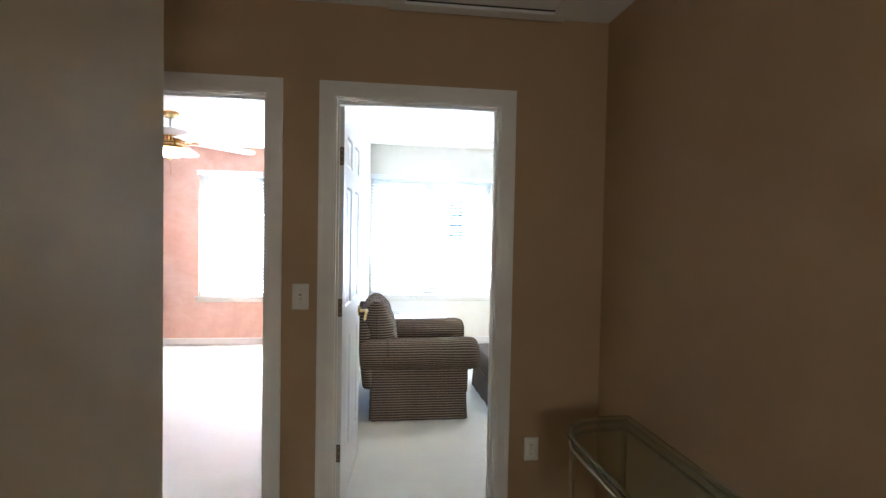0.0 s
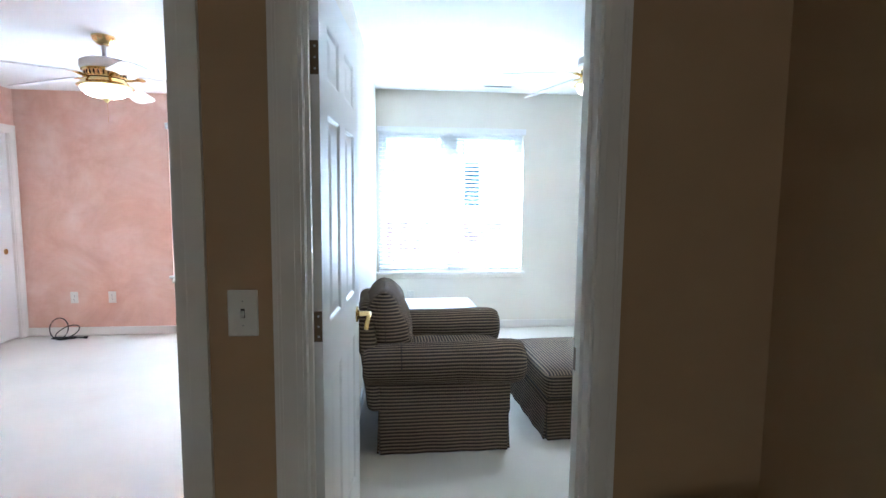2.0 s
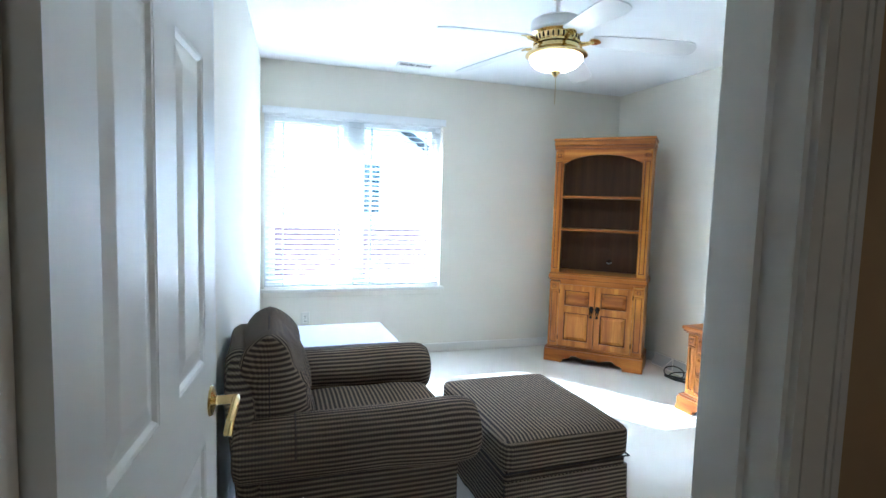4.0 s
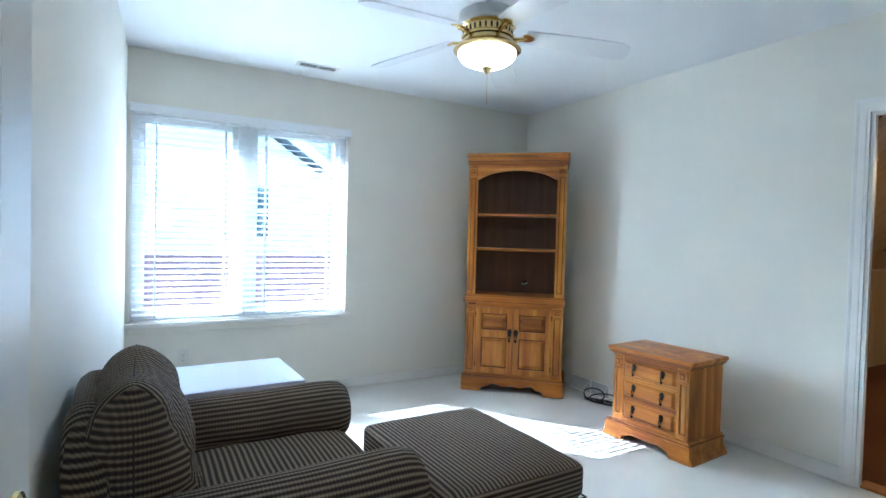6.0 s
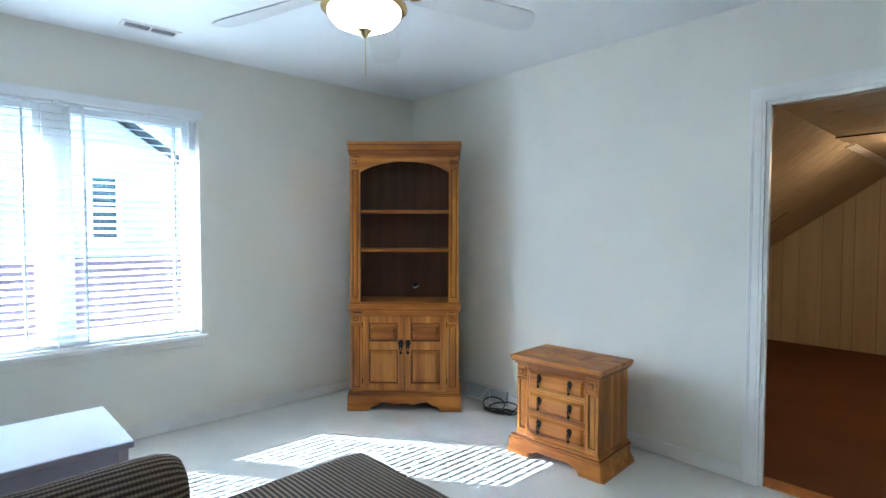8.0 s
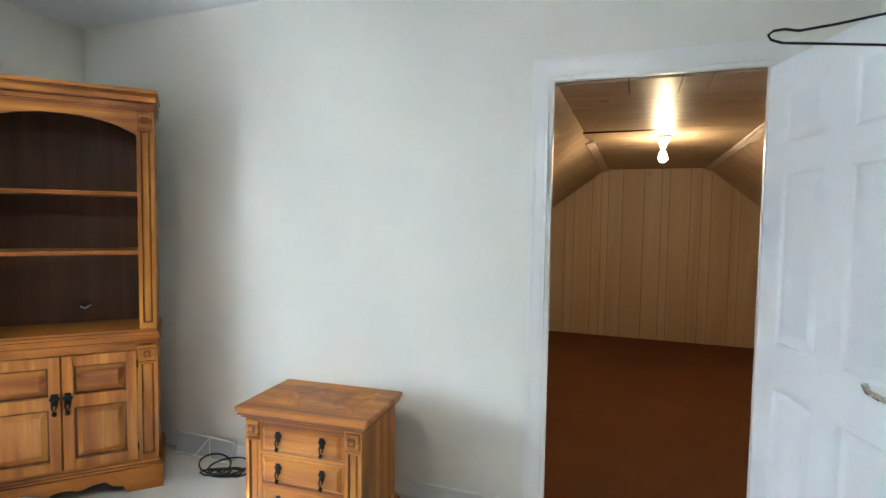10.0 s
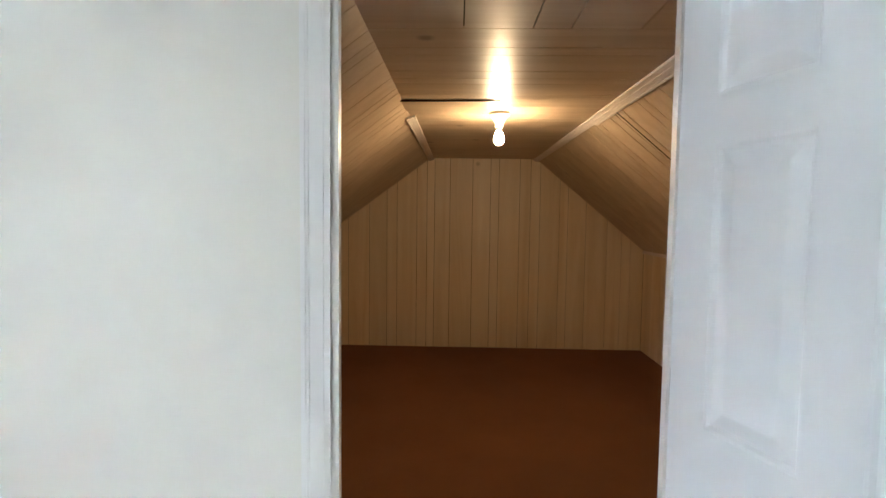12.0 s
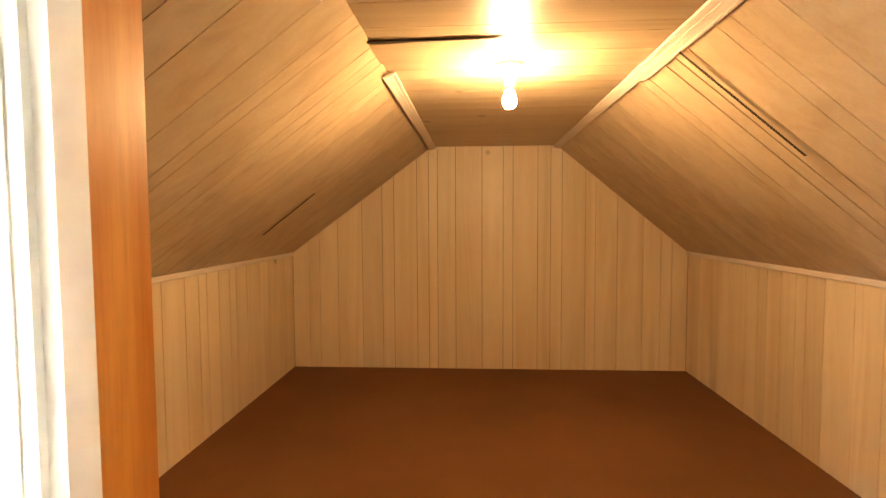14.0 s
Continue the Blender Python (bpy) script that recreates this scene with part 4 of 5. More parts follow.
def bookcase(m):
    b = thing("bookcase", "tall honey pine bookcase with open arched hutch above doors", "bookcase", m)
    W, D = 0.805, 0.36
    h = W / 2
    # lower cabinet
    part("base", moved(scalloped_base(W + 0.04, 0.03, 0.115, 0.16), pose(0, -0.03, 0)), M_PINE_H, b, "scalloped plinth")
    part("plinth_side", boxes((-h - 0.02, 0.0, 0, -h - 0.002, D - 0.01, 0.115, 0.003)), M_PINE_H, b)
    part("plinth_side", boxes((h + 0.002, 0.0, 0, h + 0.02, D - 0.01, 0.115, 0.003)), M_PINE_H, b)
    part("base_moulding", moulding(W, D, [(0.115, 0.128, 0.018), (0.128, 0.14, 0.010)]), M_PINE_H, b)
    for name, q in (("side_panel", (-h, 0.02, 0.10, -h + 0.02, D, 0.74)), ("side_panel", (h - 0.02, 0.02, 0.10, h, D, 0.74)), ("back_board", (-h + 0.02, D - 0.012, 0.10, h - 0.02, D, 0.74)),
                    ("bottom_board", (-h + 0.02, 0.025, 0.11, h - 0.02, D - 0.012, 0.13))):
        part(name, boxes(q), M_PINE_V, b)
    for q in ((-0.31, 0.004, 0.14, 0.31, 0.02, 0.152), (-0.31, 0.004, 0.708, 0.31, 0.02, 0.74)):
        part("rail", boxes(q), M_PINE_H, b)
    for x0, x1 in ((-h, -0.315), (0.315, h)):
        pilaster(b, x0, x1, 0.0, 0.14, 0.725, 0.07)
    for s in (-1, 1):
        x0, x1 = sorted((s * 0.003, s * 0.312))
        rail = 0.046
        levels = ((0.20, 0.455), (0.515, 0.655))
        d = part("door", boxes((x0, -0.006, 0.153, x0 + rail, 0.016, 0.706, 0.002), (x1 - rail, -0.006, 0.153, x1, 0.016, 0.706, 0.002),
                               (x0 + rail, -0.006, 0.153, x1 - rail, 0.016, 0.20), (x0 + rail, -0.006, 0.455, x1 - rail, 0.016, 0.515), (x0 + rail, -0.006, 0.655, x1 - rail, 0.016, 0.706)), M_PINE_V, b, "panelled pine door")
        for a, e in levels:
            part("panel", raised_panel(x0 + rail, a, x1 - rail, e, 0.010), M_PINE_H if e > 0.5 else M_PINE_V, d)
            q = 0.019
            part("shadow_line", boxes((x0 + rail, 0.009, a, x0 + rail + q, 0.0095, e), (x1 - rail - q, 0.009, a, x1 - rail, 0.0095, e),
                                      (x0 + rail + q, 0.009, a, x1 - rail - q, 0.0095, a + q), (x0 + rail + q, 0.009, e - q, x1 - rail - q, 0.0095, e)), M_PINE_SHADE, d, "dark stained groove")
        drop_pull(d, s * 0.026, -0.006, 0.49, 1.45)
        for z in (0.22, 0.64):
            part("hinge", tube([(s * 0.313, -0.004, z - 0.02), (s * 0.313, -0.004, z + 0.02)], 0.004, 8), M_IRON, d)
    part("waist", moulding(W, D, [(0.74, 0.755, 0.007), (0.755, 0.785, 0.014), (0.785, 0.80, 0.008), (0.80, 0.812, 0.003)]), M_PINE_H, b)
    # hutch
    HD = 0.32
    part("hutch_side", boxes((-h, 0.02, 0.812, -h + 0.02, HD, 1.90)), M_PINE_V, b)
    part("hutch_side", boxes((h - 0.02, 0.02, 0.812, h, HD, 1.90)), M_PINE_V, b)
    part("inner_side", boxes((-h + 0.0201, 0.021, 0.813, -h + 0.024, HD - 0.012, 1.89)), M_PINE_DARK, b, "dark inner face")
    part("inner_side", boxes((h - 0.024, 0.021, 0.813, h - 0.0201, HD - 0.012, 1.89)), M_PINE_DARK, b, "dark inner face")
    part("back_panel", boxes((-h + 0.02, HD - 0.012, 0.812, h - 0.02, HD, 1.90)), M_PINE_DARK, b, "dark back board")
    part("cord_hole", moved(tube([(0, 0, 0), (0, 0.004, 0)], 0.022, 20), pose(0.06, HD - 0.0155, 0.905)), M_GAP, b)
    part("cord_grommet", tube([(0.038, HD - 0.016, 0.895), (0.06, HD - 0.02, 0.885), (0.085, HD - 0.018, 0.902)], 0.0035, 6), M_PLASTIC, b)
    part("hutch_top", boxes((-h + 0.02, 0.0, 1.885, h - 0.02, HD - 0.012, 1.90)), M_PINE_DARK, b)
    arch = [(-h + 0.075, 1.89), (-h + 0.075, 1.772), (-h + 0.10, 1.785)]
    for k in range(0, 17):
        u = -1 + 2 * k / 16
        arch.append((u * (h - 0.115), 1.792 + 0.058 * (1 - u * u) ** 0.8))
    arch += [(h - 0.10, 1.785), (h - 0.075, 1.772), (h - 0.075, 1.89)]
    part("arch", prism(arch, 1, -0.002, 0.018), M_PINE_H, b, "arched pine frieze")
    for x0, x1 in ((-h, -h + 0.075), (h - 0.075, h)):
        pilaster(b, x0, x1, 0.0, 0.812, 1.885, 0.075)
    for z in (1.195, 1.485):
        part("shelf", boxes((-h + 0.024, 0.022, z - 0.011, h - 0.024, HD - 0.013, z + 0.009, 0.002)), M_PINE_H, b)
    part("crown", moulding(W, HD, [(1.89, 1.902, 0.003), (1.902, 1.926, 0.008), (1.926, 1.932, 0.004), (1.932, 1.962, 0.013), (1.962, 1.974, 0.009), (1.974, 1.994, 0.018)]), M_PINE_H, b)
    for z, out in ((1.900, 0.0088), (1.927, 0.0132), (1.970, 0.0182), (0.7535, 0.0145), (0.7985, 0.0085), (0.1265, 0.0185)):
        stain_line(b, W, HD if z > 0.9 else D, z, out)
    return b


bookcase(pose(2.605, 5.905, 0, 0, 0, -43.5))


def nightstand(m):
    n = thing("nightstand", "honey pine nightstand with three drawers beside the wall", "nightstand", m)
    W, D = 0.53, 0.36
    h = W / 2
    part("base", moved(scalloped_base(W + 0.07, 0.03, 0.095, 0.13), pose(0, -0.035, 0)), M_PINE_H, n, "scalloped plinth")
    for s in (-1, 1):
        part("plinth_side", prism([(s * (h + o), z) for o, z in ((0.002, 0), (0.052, 0), (0.052, 0.014), (0.044, 0.030), (0.032, 0.048), (0.026, 0.070), (0.026, 0.095), (0.002, 0.095))], 1, -0.030, D - 0.01), M_PINE_H, n, "ogee foot board")
    part("base_moulding", moulding(W, D, [(0.095, 0.108, 0.028), (0.108, 0.122, 0.016)]), M_PINE_H, n)
    for name, q in (("side_panel", (-h, 0.02, 0.09, -h + 0.02, D, 0.55)), ("side_panel", (h - 0.02, 0.02, 0.09, h, D, 0.55)), ("back_board", (-h + 0.02, D - 0.012, 0.09, h - 0.02, D, 0.55)),
                    ("bottom_board", (-h + 0.02, 0.06, 0.09, h - 0.02, D - 0.012, 0.10))):
        part(name, boxes(q), M_PINE_V, n)
    for z0, z1 in ((0.122, 0.138), (0.262, 0.274), (0.398, 0.41), (0.528, 0.55)):
        part("rail", boxes((-h + 0.075, 0.0, z0, h - 0.075, 0.02, z1)), M_PINE_H, n)
    for x0, x1 in ((-h, -h + 0.075), (h - 0.075, h)):
        pilaster(n, x0, x1, 0.0, 0.122, 0.545, 0.075)
    for z0, z1 in ((0.141, 0.259), (0.277, 0.395), (0.413, 0.525)):
        x0, x1 = -h + 0.078, h - 0.078
        d = part("drawer", joined(boxes((x0, 0.002, z0, x1, 0.03, z1)), raised_panel(x0, z0, x1, z1, 0.0015, 0.022, 0.016)), M_PINE_H, n, "pine drawer with sloped edges")
        part("shadow_line", boxes((x0 - 0.003, 0.004, z0 - 0.003, x0, 0.02, z1 + 0.003), (x1, 0.004, z0 - 0.003, x1 + 0.003, 0.02, z1 + 0.003),
                                  (x0, 0.004, z0 - 0.003, x1, 0.02, z0), (x0, 0.004, z1, x1, 0.02, z1 + 0.003)), M_GAP, d)
        for x in (-0.10, 0.10):
            drop_pull(d, x, -0.0145, (z0 + z1) / 2 + 0.008, 1.1)
    part("top_moulding", moulding(W, D, [(0.55, 0.562, 0.012), (0.562, 0.573, 0.024)]), M_PINE_H, n)
    part("top", boxes((-h - 0.034, -0.034, 0.573, h + 0.034, D + 0.008, 0.597, 0.006)), M_PINE_H, n, "pine top with framed edge")
    for z, out in ((0.5605, 0.0245), (0.5475, 0.0125), (0.1065, 0.0285)):
        stain_line(n, W, D, z, out)
    part("top_inlay", boxes((-h + 0.045, 0.045, 0.597, h - 0.045, D - 0.06, 0.5978)), M_PINE_V, n)
    return n


nightstand(pose(2.688, 4.612, 0, 0, 0, -86))


def side_table(m):
    t = thing("side_table", "low white laminate side table behind the armchair", "table", m)
    part("tabletop", boxes((-0.33, -0.285, 0.472, 0.33, 0.285, 0.50, 0.004)), M_LAMINATE, t)
    for s in (-1, 1):
        part("apron", boxes((-0.27, s * 0.262 - 0.009, 0.385, 0.27, s * 0.262 + 0.009, 0.472)), M_LAMINATE, t)
        part("apron", boxes((s * 0.303 - 0.009, -0.242, 0.385, s * 0.303 + 0.009, 0.242, 0.472)), M_LAMINATE, t)
        for q in (-1, 1):
            part("leg", boxes((s * 0.292 - 0.02, q * 0.251 - 0.02, 0, s * 0.292 + 0.02, q * 0.251 + 0.02, 0.472, 0.003)), M_LAMINATE, t)
    return t


side_table(pose(0.36, 5.497, 0, 0, 0, 1.5))


# ---- ceiling fans ----
def ceiling_fan(m, first, label):
    """Origin at the ceiling; blades turned by first degrees."""
    f = thing("ceiling_fan", label, "ceiling fan", m, "white and brass ceiling fans")
    part("canopy", lathe([(0.0, 0.0), (0.068, 0.0), (0.068, -0.012), (0.060, -0.035), (0.040, -0.055), (0.018, -0.062), (0.0, -0.062)], 32), M_BRASS, f, "polished brass canopy", True)
    part("downrod", tube([(0, 0, -0.06), (0, 0, -0.16)], 0.0125, 14), M_BLADE, f, "", True)
    hs = part("motor_housing", lathe([(0.0, -0.150), (0.05, -0.152), (0.115, -0.165), (0.138, -0.18), (0.142, -0.225), (0.132, -0.235), (0.0, -0.235)], 40), M_BLADE, f, "white enamelled motor housing", True)
    part("band", lathe([(0.128, -0.235), (0.134, -0.240), (0.120, -0.250), (0.116, -0.280), (0.126, -0.288), (0.122, -0.296), (0.0, -0.296)], 40), M_BRASS, hs, "brass vented band", True)
    for k in range(28):
        a = 2 * math.pi * k / 28
        part("vent_slot", moved(boxes((0.1155, -0.004, -0.277, 0.1195, 0.004, -0.254)), Matrix.Rotation(a, 4, 'Z')), M_GAP, hs)
    blade = []
    for x, w in ((0.0, 0.045), (0.04, 0.052), (0.25, 0.062), (0.42, 0.068), (0.47, 0.064), (0.495, 0.050), (0.508, 0.028), (0.512, 0.0)):
        blade.append((x, w))
    outline = [(x, w) for x, w in blade] + [(x, -w) for x, w in reversed(blade[:-1])]
    for k in range(5):
        turn = Matrix.Rotation(radians(first + 72 * k), 4, 'Z')
        tilt = turn @ pose(0.185, 0, -0.276, -13, 5.6, 0)
        b = part("blade", moved(prism(outline, 2, -0.003, 0.003), tilt), M_BLADE, f)
        part("blade_iron", moved(joined(prism([(0.085, -0.020), (0.125, -0.011), (0.150, -0.012), (0.172, -0.022), (0.172, 0.022), (0.150, 0.012), (0.125, 0.011), (0.085, 0.020)], 2, -0.290, -0.283), moved(prism([(0.030 * math.cos(radians(a)) + 0.012, 0.027 * math.sin(radians(a)) * (1 - 0.25 * math.cos(radians(a)))) for a in range(0, 360, 20)], 2, -0.0095, -0.0042), pose(0.185, 0, -0.274, -13, 5.6, 0)),
                                        tube([(0.10, 0, -0.292), (0.13, 0, -0.298), (0.16, 0, -0.292), (0.19, 0, -0.284)], 0.007, 8)), turn), M_BRASS, b, "brass blade iron")
    kit = part("light_rim", lathe([(0.0, -0.296), (0.100, -0.297), (0.118, -0.303), (0.121, -0.314), (0.133, -0.319), (0.138, -0.329), (0.150, -0.337), (0.161, -0.346), (0.162, -0.353), (0.150, -0.358), (0.141, -0.361), (0.0, -0.361)], 40), M_BRASS, f, "polished brass light rim", True)
    part("glass_bowl", lathe([(0.138, -0.360), (0.1385, -0.368), (0.132, -0.385), (0.114, -0.404), (0.082, -0.419), (0.045, -0.428), (0.0, -0.430)], 40), M_BOWL, kit, "lit frosted glass bowl", True)
    part("finial", lathe([(0.0, -0.426), (0.024, -0.426), (0.030, -0.433), (0.018, -0.444), (0.009, -0.456), (0.0, -0.462)], 20), M_BRASS, kit, "", True)
    part("pull_chain", tube([(0.004, 0, -0.450), (0.004, 0, -0.60)], 0.0012, 6), M_BRASS, kit, "thin pull chain")
    return f


fan = ceiling_fan(pose(1.345, 4.535, ZB), -26, "white five-blade ceiling fan with brass trim and lit bowl")
fan_2 = copy_thing(fan, pose(-1.86, 4.72, ZP, 0, 0, 47))
fan_2.scale = (1, 1, 0.9)


# ---- small fittings ----
def wall_plate(name, w, h, m, label, category, toggle=False):
    p = thing(name, label, category, m)
    part("plate", boxes((-w / 2, -0.006, -h / 2, w / 2, 0, h / 2, 0.0025)), M_PLASTIC, p)
    if toggle:
        part("slot", boxes((-0.005, -0.0066, -0.012, 0.005, -0.0058, 0.012)), M_SLOT, p)
        part("toggle", moved(boxes((-0.004, -0.016, -0.006, 0.004, 0, 0.006, 0.0015)), pose(0, -0.003, 0.002, 25, 0, 0)), M_PLASTIC, p)
        zs = (-0.032, 0.032)
    else:
        for z in (-0.02, 0.02):
            s = part("socket", boxes((-0.0165, -0.0075, z - 0.0145, 0.0165, -0.0055, z + 0.0145, 0.004)), M_PLASTIC, p)
            part("slots", boxes((-0.007, -0.0079, z - 0.004, -0.005, -0.0073, z + 0.006), (0.005, -0.0079, z - 0.003, 0.007, -0.0073, z + 0.005), (-0.002, -0.0079, z - 0.011, 0.002, -0.0073, z - 0.007)), M_SLOT, s)
        zs = (0.0,)
    for z in zs:
        part("screw", moved(lathe([(0, 0.0012), (0.0022, 0.001), (0.0028, 0)], 10), pose(0, -0.0058, z, 90, 0, 0)), M_SCREW, p)
    return p


wall_plate("light_switch", 0.076, 0.122, pose(-0.447, YH0, 1.115), "ivory toggle light switch on the tan wall", "switch", True)
wall_plate("wall_outlet", 0.073, 0.117, pose(0.69, YH0, 0.352), "ivory duplex outlet on the tan wall", "outlet")
wall_plate("wall_outlet", 0.073, 0.117, pose(-3.195, YW0, 0.385), "white duplex outlet on the coral wall", "outlet")
wall_plate("wall_outlet", 0.073, 0.117, pose(-2.835, YW0, 0.385), "white duplex outlet on the coral wall", "outlet")
wall_plate("wall_outlet", 0.073, 0.117, pose(0.19, YW0, 0.36), "cream outlet below the bedroom window", "outlet")


def ceiling_vent(m):
    v = thing("ceiling_vent", "white slotted air vent in the ceiling", "vent", m)
    part("vent_frame", boxes((-0.155, -0.06, -0.006, 0.155, -0.042, 0), (-0.155, 0.042, -0.006, 0.155, 0.06, 0), (-0.155, -0.042, -0.006, -0.135, 0.042, 0), (0.135, -0.042, -0.006, 0.155, 0.042, 0), (-0.006, -0.042, -0.006, 0.006, 0.042, 0)), M_TRIM, v)
    part("backing", boxes((-0.135, -0.042, -0.0012, 0.135, 0.042, -0.0004)), M_SLOT, v)
    louvre = mesh_of("louvre", moved(boxes((-0.001, -0.042, -0.006, 0.001, 0.042, 0.003)), Matrix.Rotation(radians(35), 4, 'Y')), M_TRIM)
    for k in range(22):
        x = -0.13 + k * 0.0124
        if abs(x) > 0.008:
            q = new("louvre", louvre)
            q.parent = v
            q.location = (x, 0, -0.004)
    return v


ceiling_vent(pose(1.045, 6.33, ZB))


def coiled_cord(m, label, seed, size=0.12, lift=0.045):
    c = thing("power_cord", label, "cord", m)
    pts = []
    turns = 3.2
    n = 70
    for i in range(n):
        a = 2 * math.pi * turns * i / n
        r = size * (0.75 + 0.25 * math.sin(a * 0.63 + seed))
        pts.append((r * math.cos(a) * 1.1 + 0.03 * math.sin(a * 0.37), r * 0.55 * math.sin(a), 0.005 + 0.004 * (i % 9) / 9 + 0.012 * max(0, math.sin(a * 0.5 + seed))))
    pts.append((size * 1.7, 0.02, 0.006))
    part("cable", tube(pts, 0.0055, 7), M_BLACK, c, "", True)
    ring = [2 * math.pi * k / 28 for k in range(28)]
    part("loop", tube([(-0.05 + 0.085 * math.cos(a), 0.01 + 0.02 * math.sin(a), 0.006 + lift + lift * math.sin(a)) for a in ring], 0.005, 7, True), M_BLACK, c, "", True)
    part("loop", tube([(0.02 + 0.11 * math.cos(a), 0.02 + 0.05 * math.sin(a), 0.006 + lift * (0.6 + 0.6 * math.sin(a + 0.5))) for a in ring], 0.005, 7, True), M_BLACK, c, "", True)
    part("plug", boxes((size * 1.68, 0.008, 0.0, size * 1.68 + 0.035, 0.032, 0.02, 0.004)), M_BLACK, c)
    return c


coiled_cord(pose(3.10, 5.40, 0.0, 0, 0, -70), "black coiled power cord on the carpet by the nightstand", 2, 0.10)
coiled_cord(pose(-3.22, 6.47, 0.0), "black looped power cord on the carpet", 5, 0.10, 0.10)


def register(m):
    r = thing("floor_register", "white metal register leaning at the baseboard", "register", m)
    part("body", prism([(0.0, 0.0), (-0.055, 0.0), (-0.012, 0.105), (0.0, 0.105)], 0, -0.20, 0.20), M_GREY, r, "grey slotted face")
    part("rim", joined(tube([(-0.20, -0.057, 0.004), (0.20, -0.057, 0.004), (0.20, -0.014, 0.104), (-0.20, -0.014, 0.104)], 0.005, 6, True),
                       tube([(-0.05, -0.057, 0.004), (0.02, -0.014, 0.104)], 0.004, 6), tube([(0.02, -0.014, 0.104), (0.06, -0.057, 0.004)], 0.004, 6)), M_TRIM, r, "white bent rim")
    return r


register(pose(3.26, 5.655, 0, 0, 0, -90))

# closet in the coral room
cl = thing("door_3", "white flush closet door with round brass pull", "door")
part("leaf", boxes((-3.70, 4.99, 0.018, -3.672, 6.54, 1.99, 0.003)), M_DOOR, cl)
part("pull", moved(lathe([(0, 0.001), (0.016, 0.001), (0.02, 0.004), (0.026, 0.004), (0.028, 0)], 24), pose(-3.672, 6.44, 0.87, 0, 90, 0)), M_BRASS, cl, "round brass finger pull", True)
cf = thing("door_frame_4", "white casing round the closet", "door frame")
tagged(cf, kind="structure")
part("casing", casing(4.98, 6.55, 2.0, -3.65, 1, 1), M_TRIM, cf)
part("jamb", jambs(4.98, 6.55, 2.0, -3.75, -3.65, 1, 0.008, False), M_TRIM, cf)

# hall ceiling hatch
ht = thing("ceiling_hatch", "white trimmed access hatch in the hall ceiling", "hatch")
part("hatch_frame", boxes((-0.06, 1.62, ZH - 0.018, 0.80, 1.70, ZH, 0.003), (-0.06, 2.355, ZH - 0.018, 0.80, 2.435, ZH, 0.003), (-0.06, 1.70, ZH - 0.018, 0.02, 2.355, ZH, 0.003), (0.72, 1.70, ZH - 0.018, 0.80, 2.355, ZH, 0.003)), M_CEIL, ht)
part("hatch_panel", boxes((0.028, 1.708, ZH - 0.006, 0.712, 2.335, ZH - 0.001)), M_CEIL, ht)
part("hatch_gap", boxes((0.02, 2.335, ZH - 0.005, 0.72, 2.355, ZH - 0.002)), M_GAP, ht)


def console_table():
    """Glass console with a round-cornered metal frame, standing along the hall wall."""
    t = thing("console_table", "glass-topped console table with slim metal frame", "console table")
    x0, x1, y0, y1, z = 0.64, 0.985, 1.02, 2.03, 0.655

    def rim(off, zz):
        pts = [(x1 - off, y0 + off, zz)]
        for cx, cy, a0 in ((x0 + 0.22, y0 + 0.22, 270), (x0 + 0.22, y1 - 0.22, 180)):
            for k in range(0, 91, 10):
                a = radians(a0 - k)
                r = 0.22 - off
                pts.append((cx + r * math.cos(a), cy + r * math.sin(a), zz))
        pts.append((x1 - off, y1 - off, zz))
        return pts
    part("glass_top", prism([(p[0], p[1]) for p in rim(0.0, 0)], 2, z - 0.004, z + 0.006), M_TABLE_GLASS, t, "clear greenish glass top")
    for zz in (z - 0.016, z - 0.05):
        part("rim_tube", tube(rim(0.022, zz), 0.009, 10, True), M_TABLE_METAL, t, "brass-toned metal tube", True)
    for px, py in ((x0 + 0.06, y0 + 0.10), (x0 + 0.06, y1 - 0.10), (x1 - 0.03, y0 + 0.03), (x1 - 0.03, y1 - 0.03)):
        leg = part("leg", tube([(px, py, 0), (px, py, z - 0.004)], 0.011, 12), M_TABLE_METAL, t, "", True)
        part("collar", moved(lathe([(0.011, -0.07), (0.017, -0.066), (0.017, -0.058), (0.011, -0.054)], 14), pose(px, py, z)), M_TABLE_METAL, leg, "", True)
    part("glass_shelf", prism([(p[0], p[1]) for p in rim(0.03, 0)], 2, 0.20, 0.206), M_TABLE_GLASS, t, "clear glass lower shelf")
    part("shelf_tube", tube(rim(0.022, 0.19), 0.008, 10, True), M_TABLE_METAL, t, "", True)
    return t


console_table()

# ---- outside ----
built("ground", boxes((-600, 6.9, -3.2, 600, 900, -3.0), (-600, -600, -3.2, 600, 6.9, -3.0)), M_GROUND, "lawn around the houses", "ground")


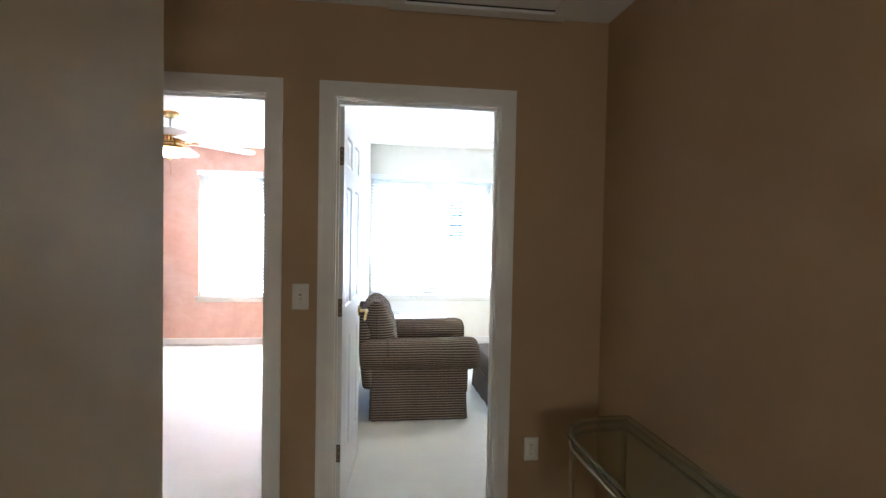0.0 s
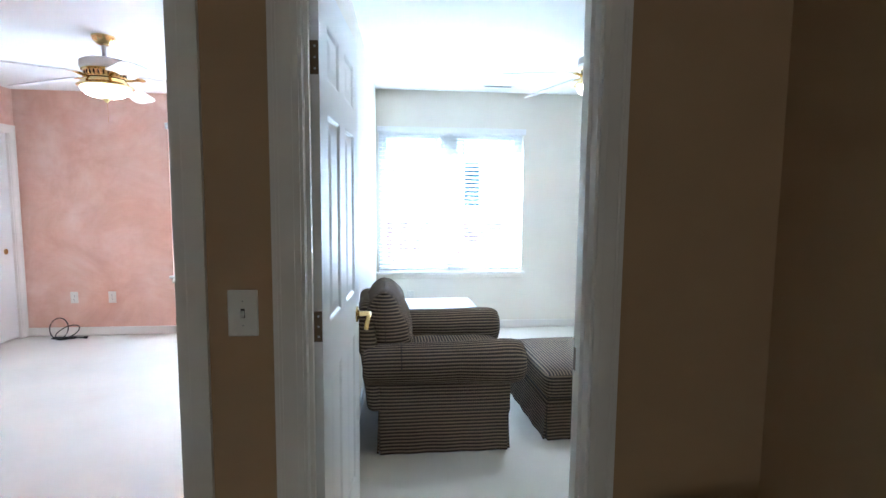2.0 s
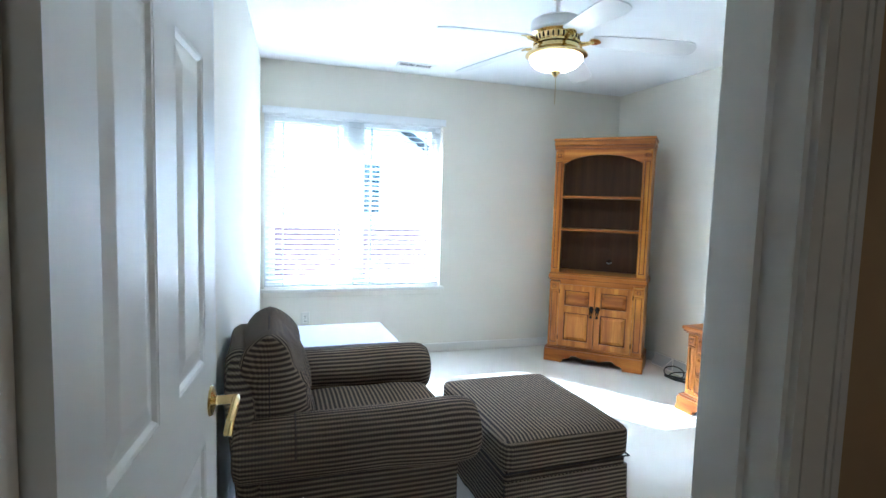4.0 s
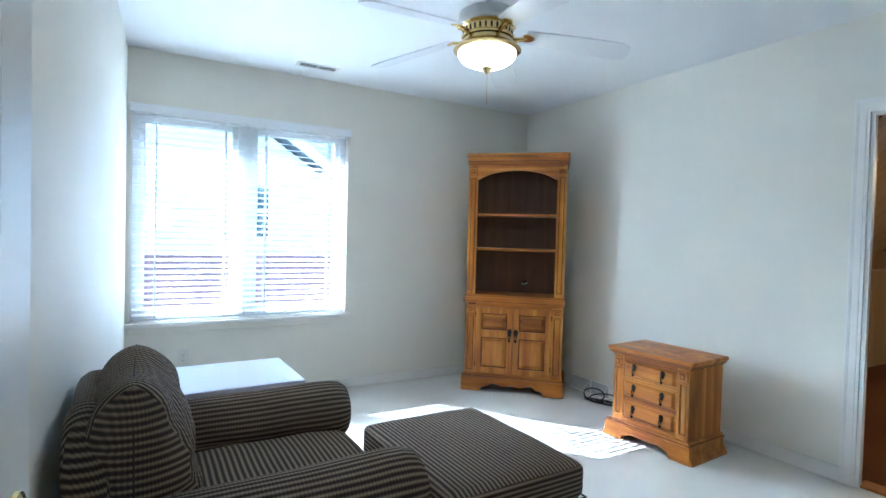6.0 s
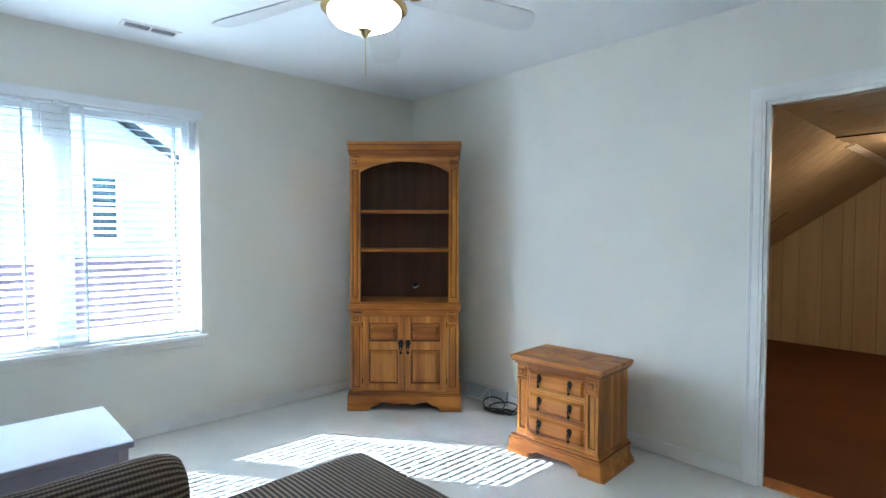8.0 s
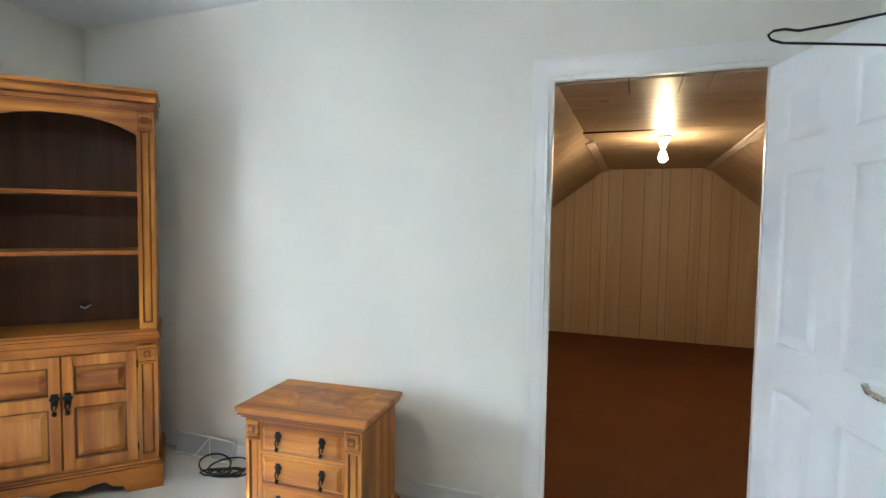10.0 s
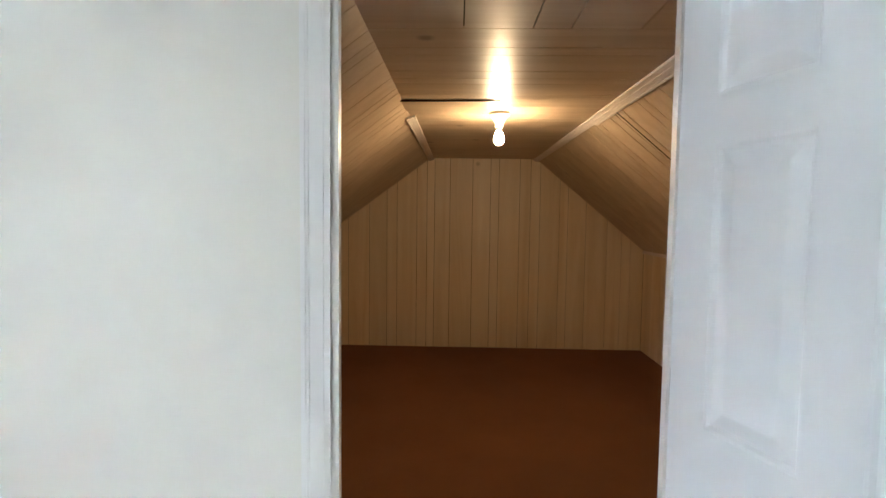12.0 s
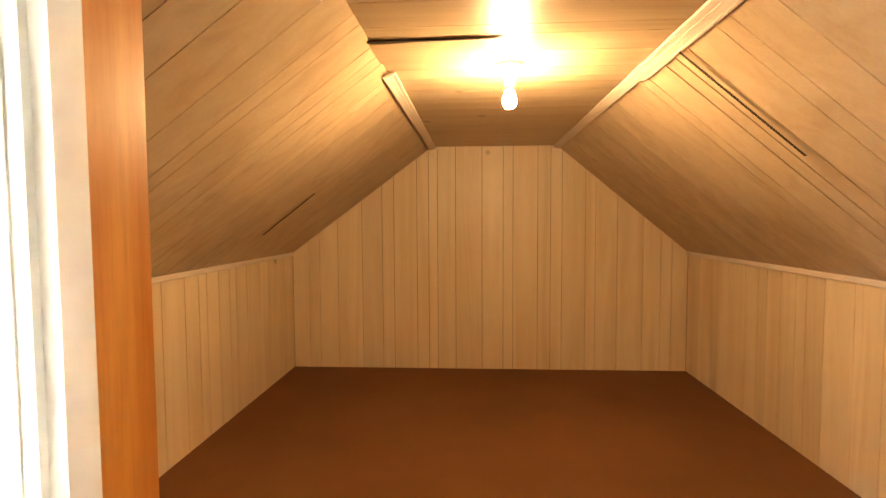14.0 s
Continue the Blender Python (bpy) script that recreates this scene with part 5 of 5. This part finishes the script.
def neighbour_house():
    h = thing("house", "neighbouring pale sided house with grey gable roof", "house")
    y0 = 15.0
    part("wall", prism([(-3.0, -3.0), (6.5, -3.0), (6.5, 2.75), (3.55, 2.75), (1.05, 4.45), (-1.45, 2.75), (-3.0, 2.75)], 1, y0, y0 + 6), M_SIDING, h)
    bm = bmesh.new()
    z = -1.2
    while z < 4.3:
        half = 4.6 if z < 2.7 else (4.45 - z) / 0.68
        c = 1.05 if z >= 2.7 else 1.6
        box(bm, c - half, y0 - 0.018, z, c + half, y0 - 0.001, z + 0.012)
        z += 0.115
    part("siding_laps", bm, M_SIDING, h)
    roof = part("roof", prism([(-1.95, 2.52), (1.05, 4.56), (4.05, 2.52), (4.05, 2.70), (1.05, 4.76), (-1.95, 2.70)], 1, y0 - 0.45, y0 + 6.3), M_ROOF, h, "grey shingle roof")
    part("rake_board", prism([(-2.0, 2.45), (1.05, 4.53), (4.10, 2.45), (4.10, 2.70), (1.05, 4.78), (-2.0, 2.70)], 1, y0 - 0.50, y0 - 0.452), M_VINYL, roof, "white rake board")
    part("side_roof", prism([(y0 + 0.2, 2.90), (y0 + 4.6, 5.3), (y0 + 9.0, 2.90)], 0, 1.8, 9.0), M_ROOF, h)
    part("gutter", boxes((3.55, y0 - 0.52, 2.60, 7.0, y0 - 0.40, 2.72)), M_VINYL, h)
    for x0, x1, za, zb in ((2.02, 2.42, 1.15, 2.35), (0.1, 1.3, 0.8, 2.3)):
        w = part("window", boxes((x0 - 0.09, y0 - 0.05, za - 0.09, x1 + 0.09, y0 - 0.02, za), (x0 - 0.09, y0 - 0.05, zb, x1 + 0.09, y0 - 0.02, zb + 0.09),
                                 (x0 - 0.09, y0 - 0.05, za, x0, y0 - 0.02, zb), (x1, y0 - 0.05, za, x1 + 0.09, y0 - 0.02, zb), (x0, y0 - 0.045, (za + zb) / 2 - 0.025, x1, y0 - 0.02, (za + zb) / 2 + 0.025)), M_VINYL, h, "white window frame")
        part("pane", boxes((x0, y0 - 0.03, za, x1, y0 - 0.021, zb)), M_DARK_PANE if x0 > 2 else M_SIDING, w)
    part("porch_roof", prism([(y0 - 2.2, -0.62), (y0 - 0.02, 0.80), (y0 - 0.02, 0.68), (y0 - 2.2, -0.76)], 0, -3.4, 7.0), M_RED_ROOF, h, "red-brown lower roof")
    part("porch_wall", boxes((-3.2, y0 - 1.9, -3.0, 6.8, y0 - 0.05, -0.8)), M_SIDING, h)
    return h


neighbour_house()
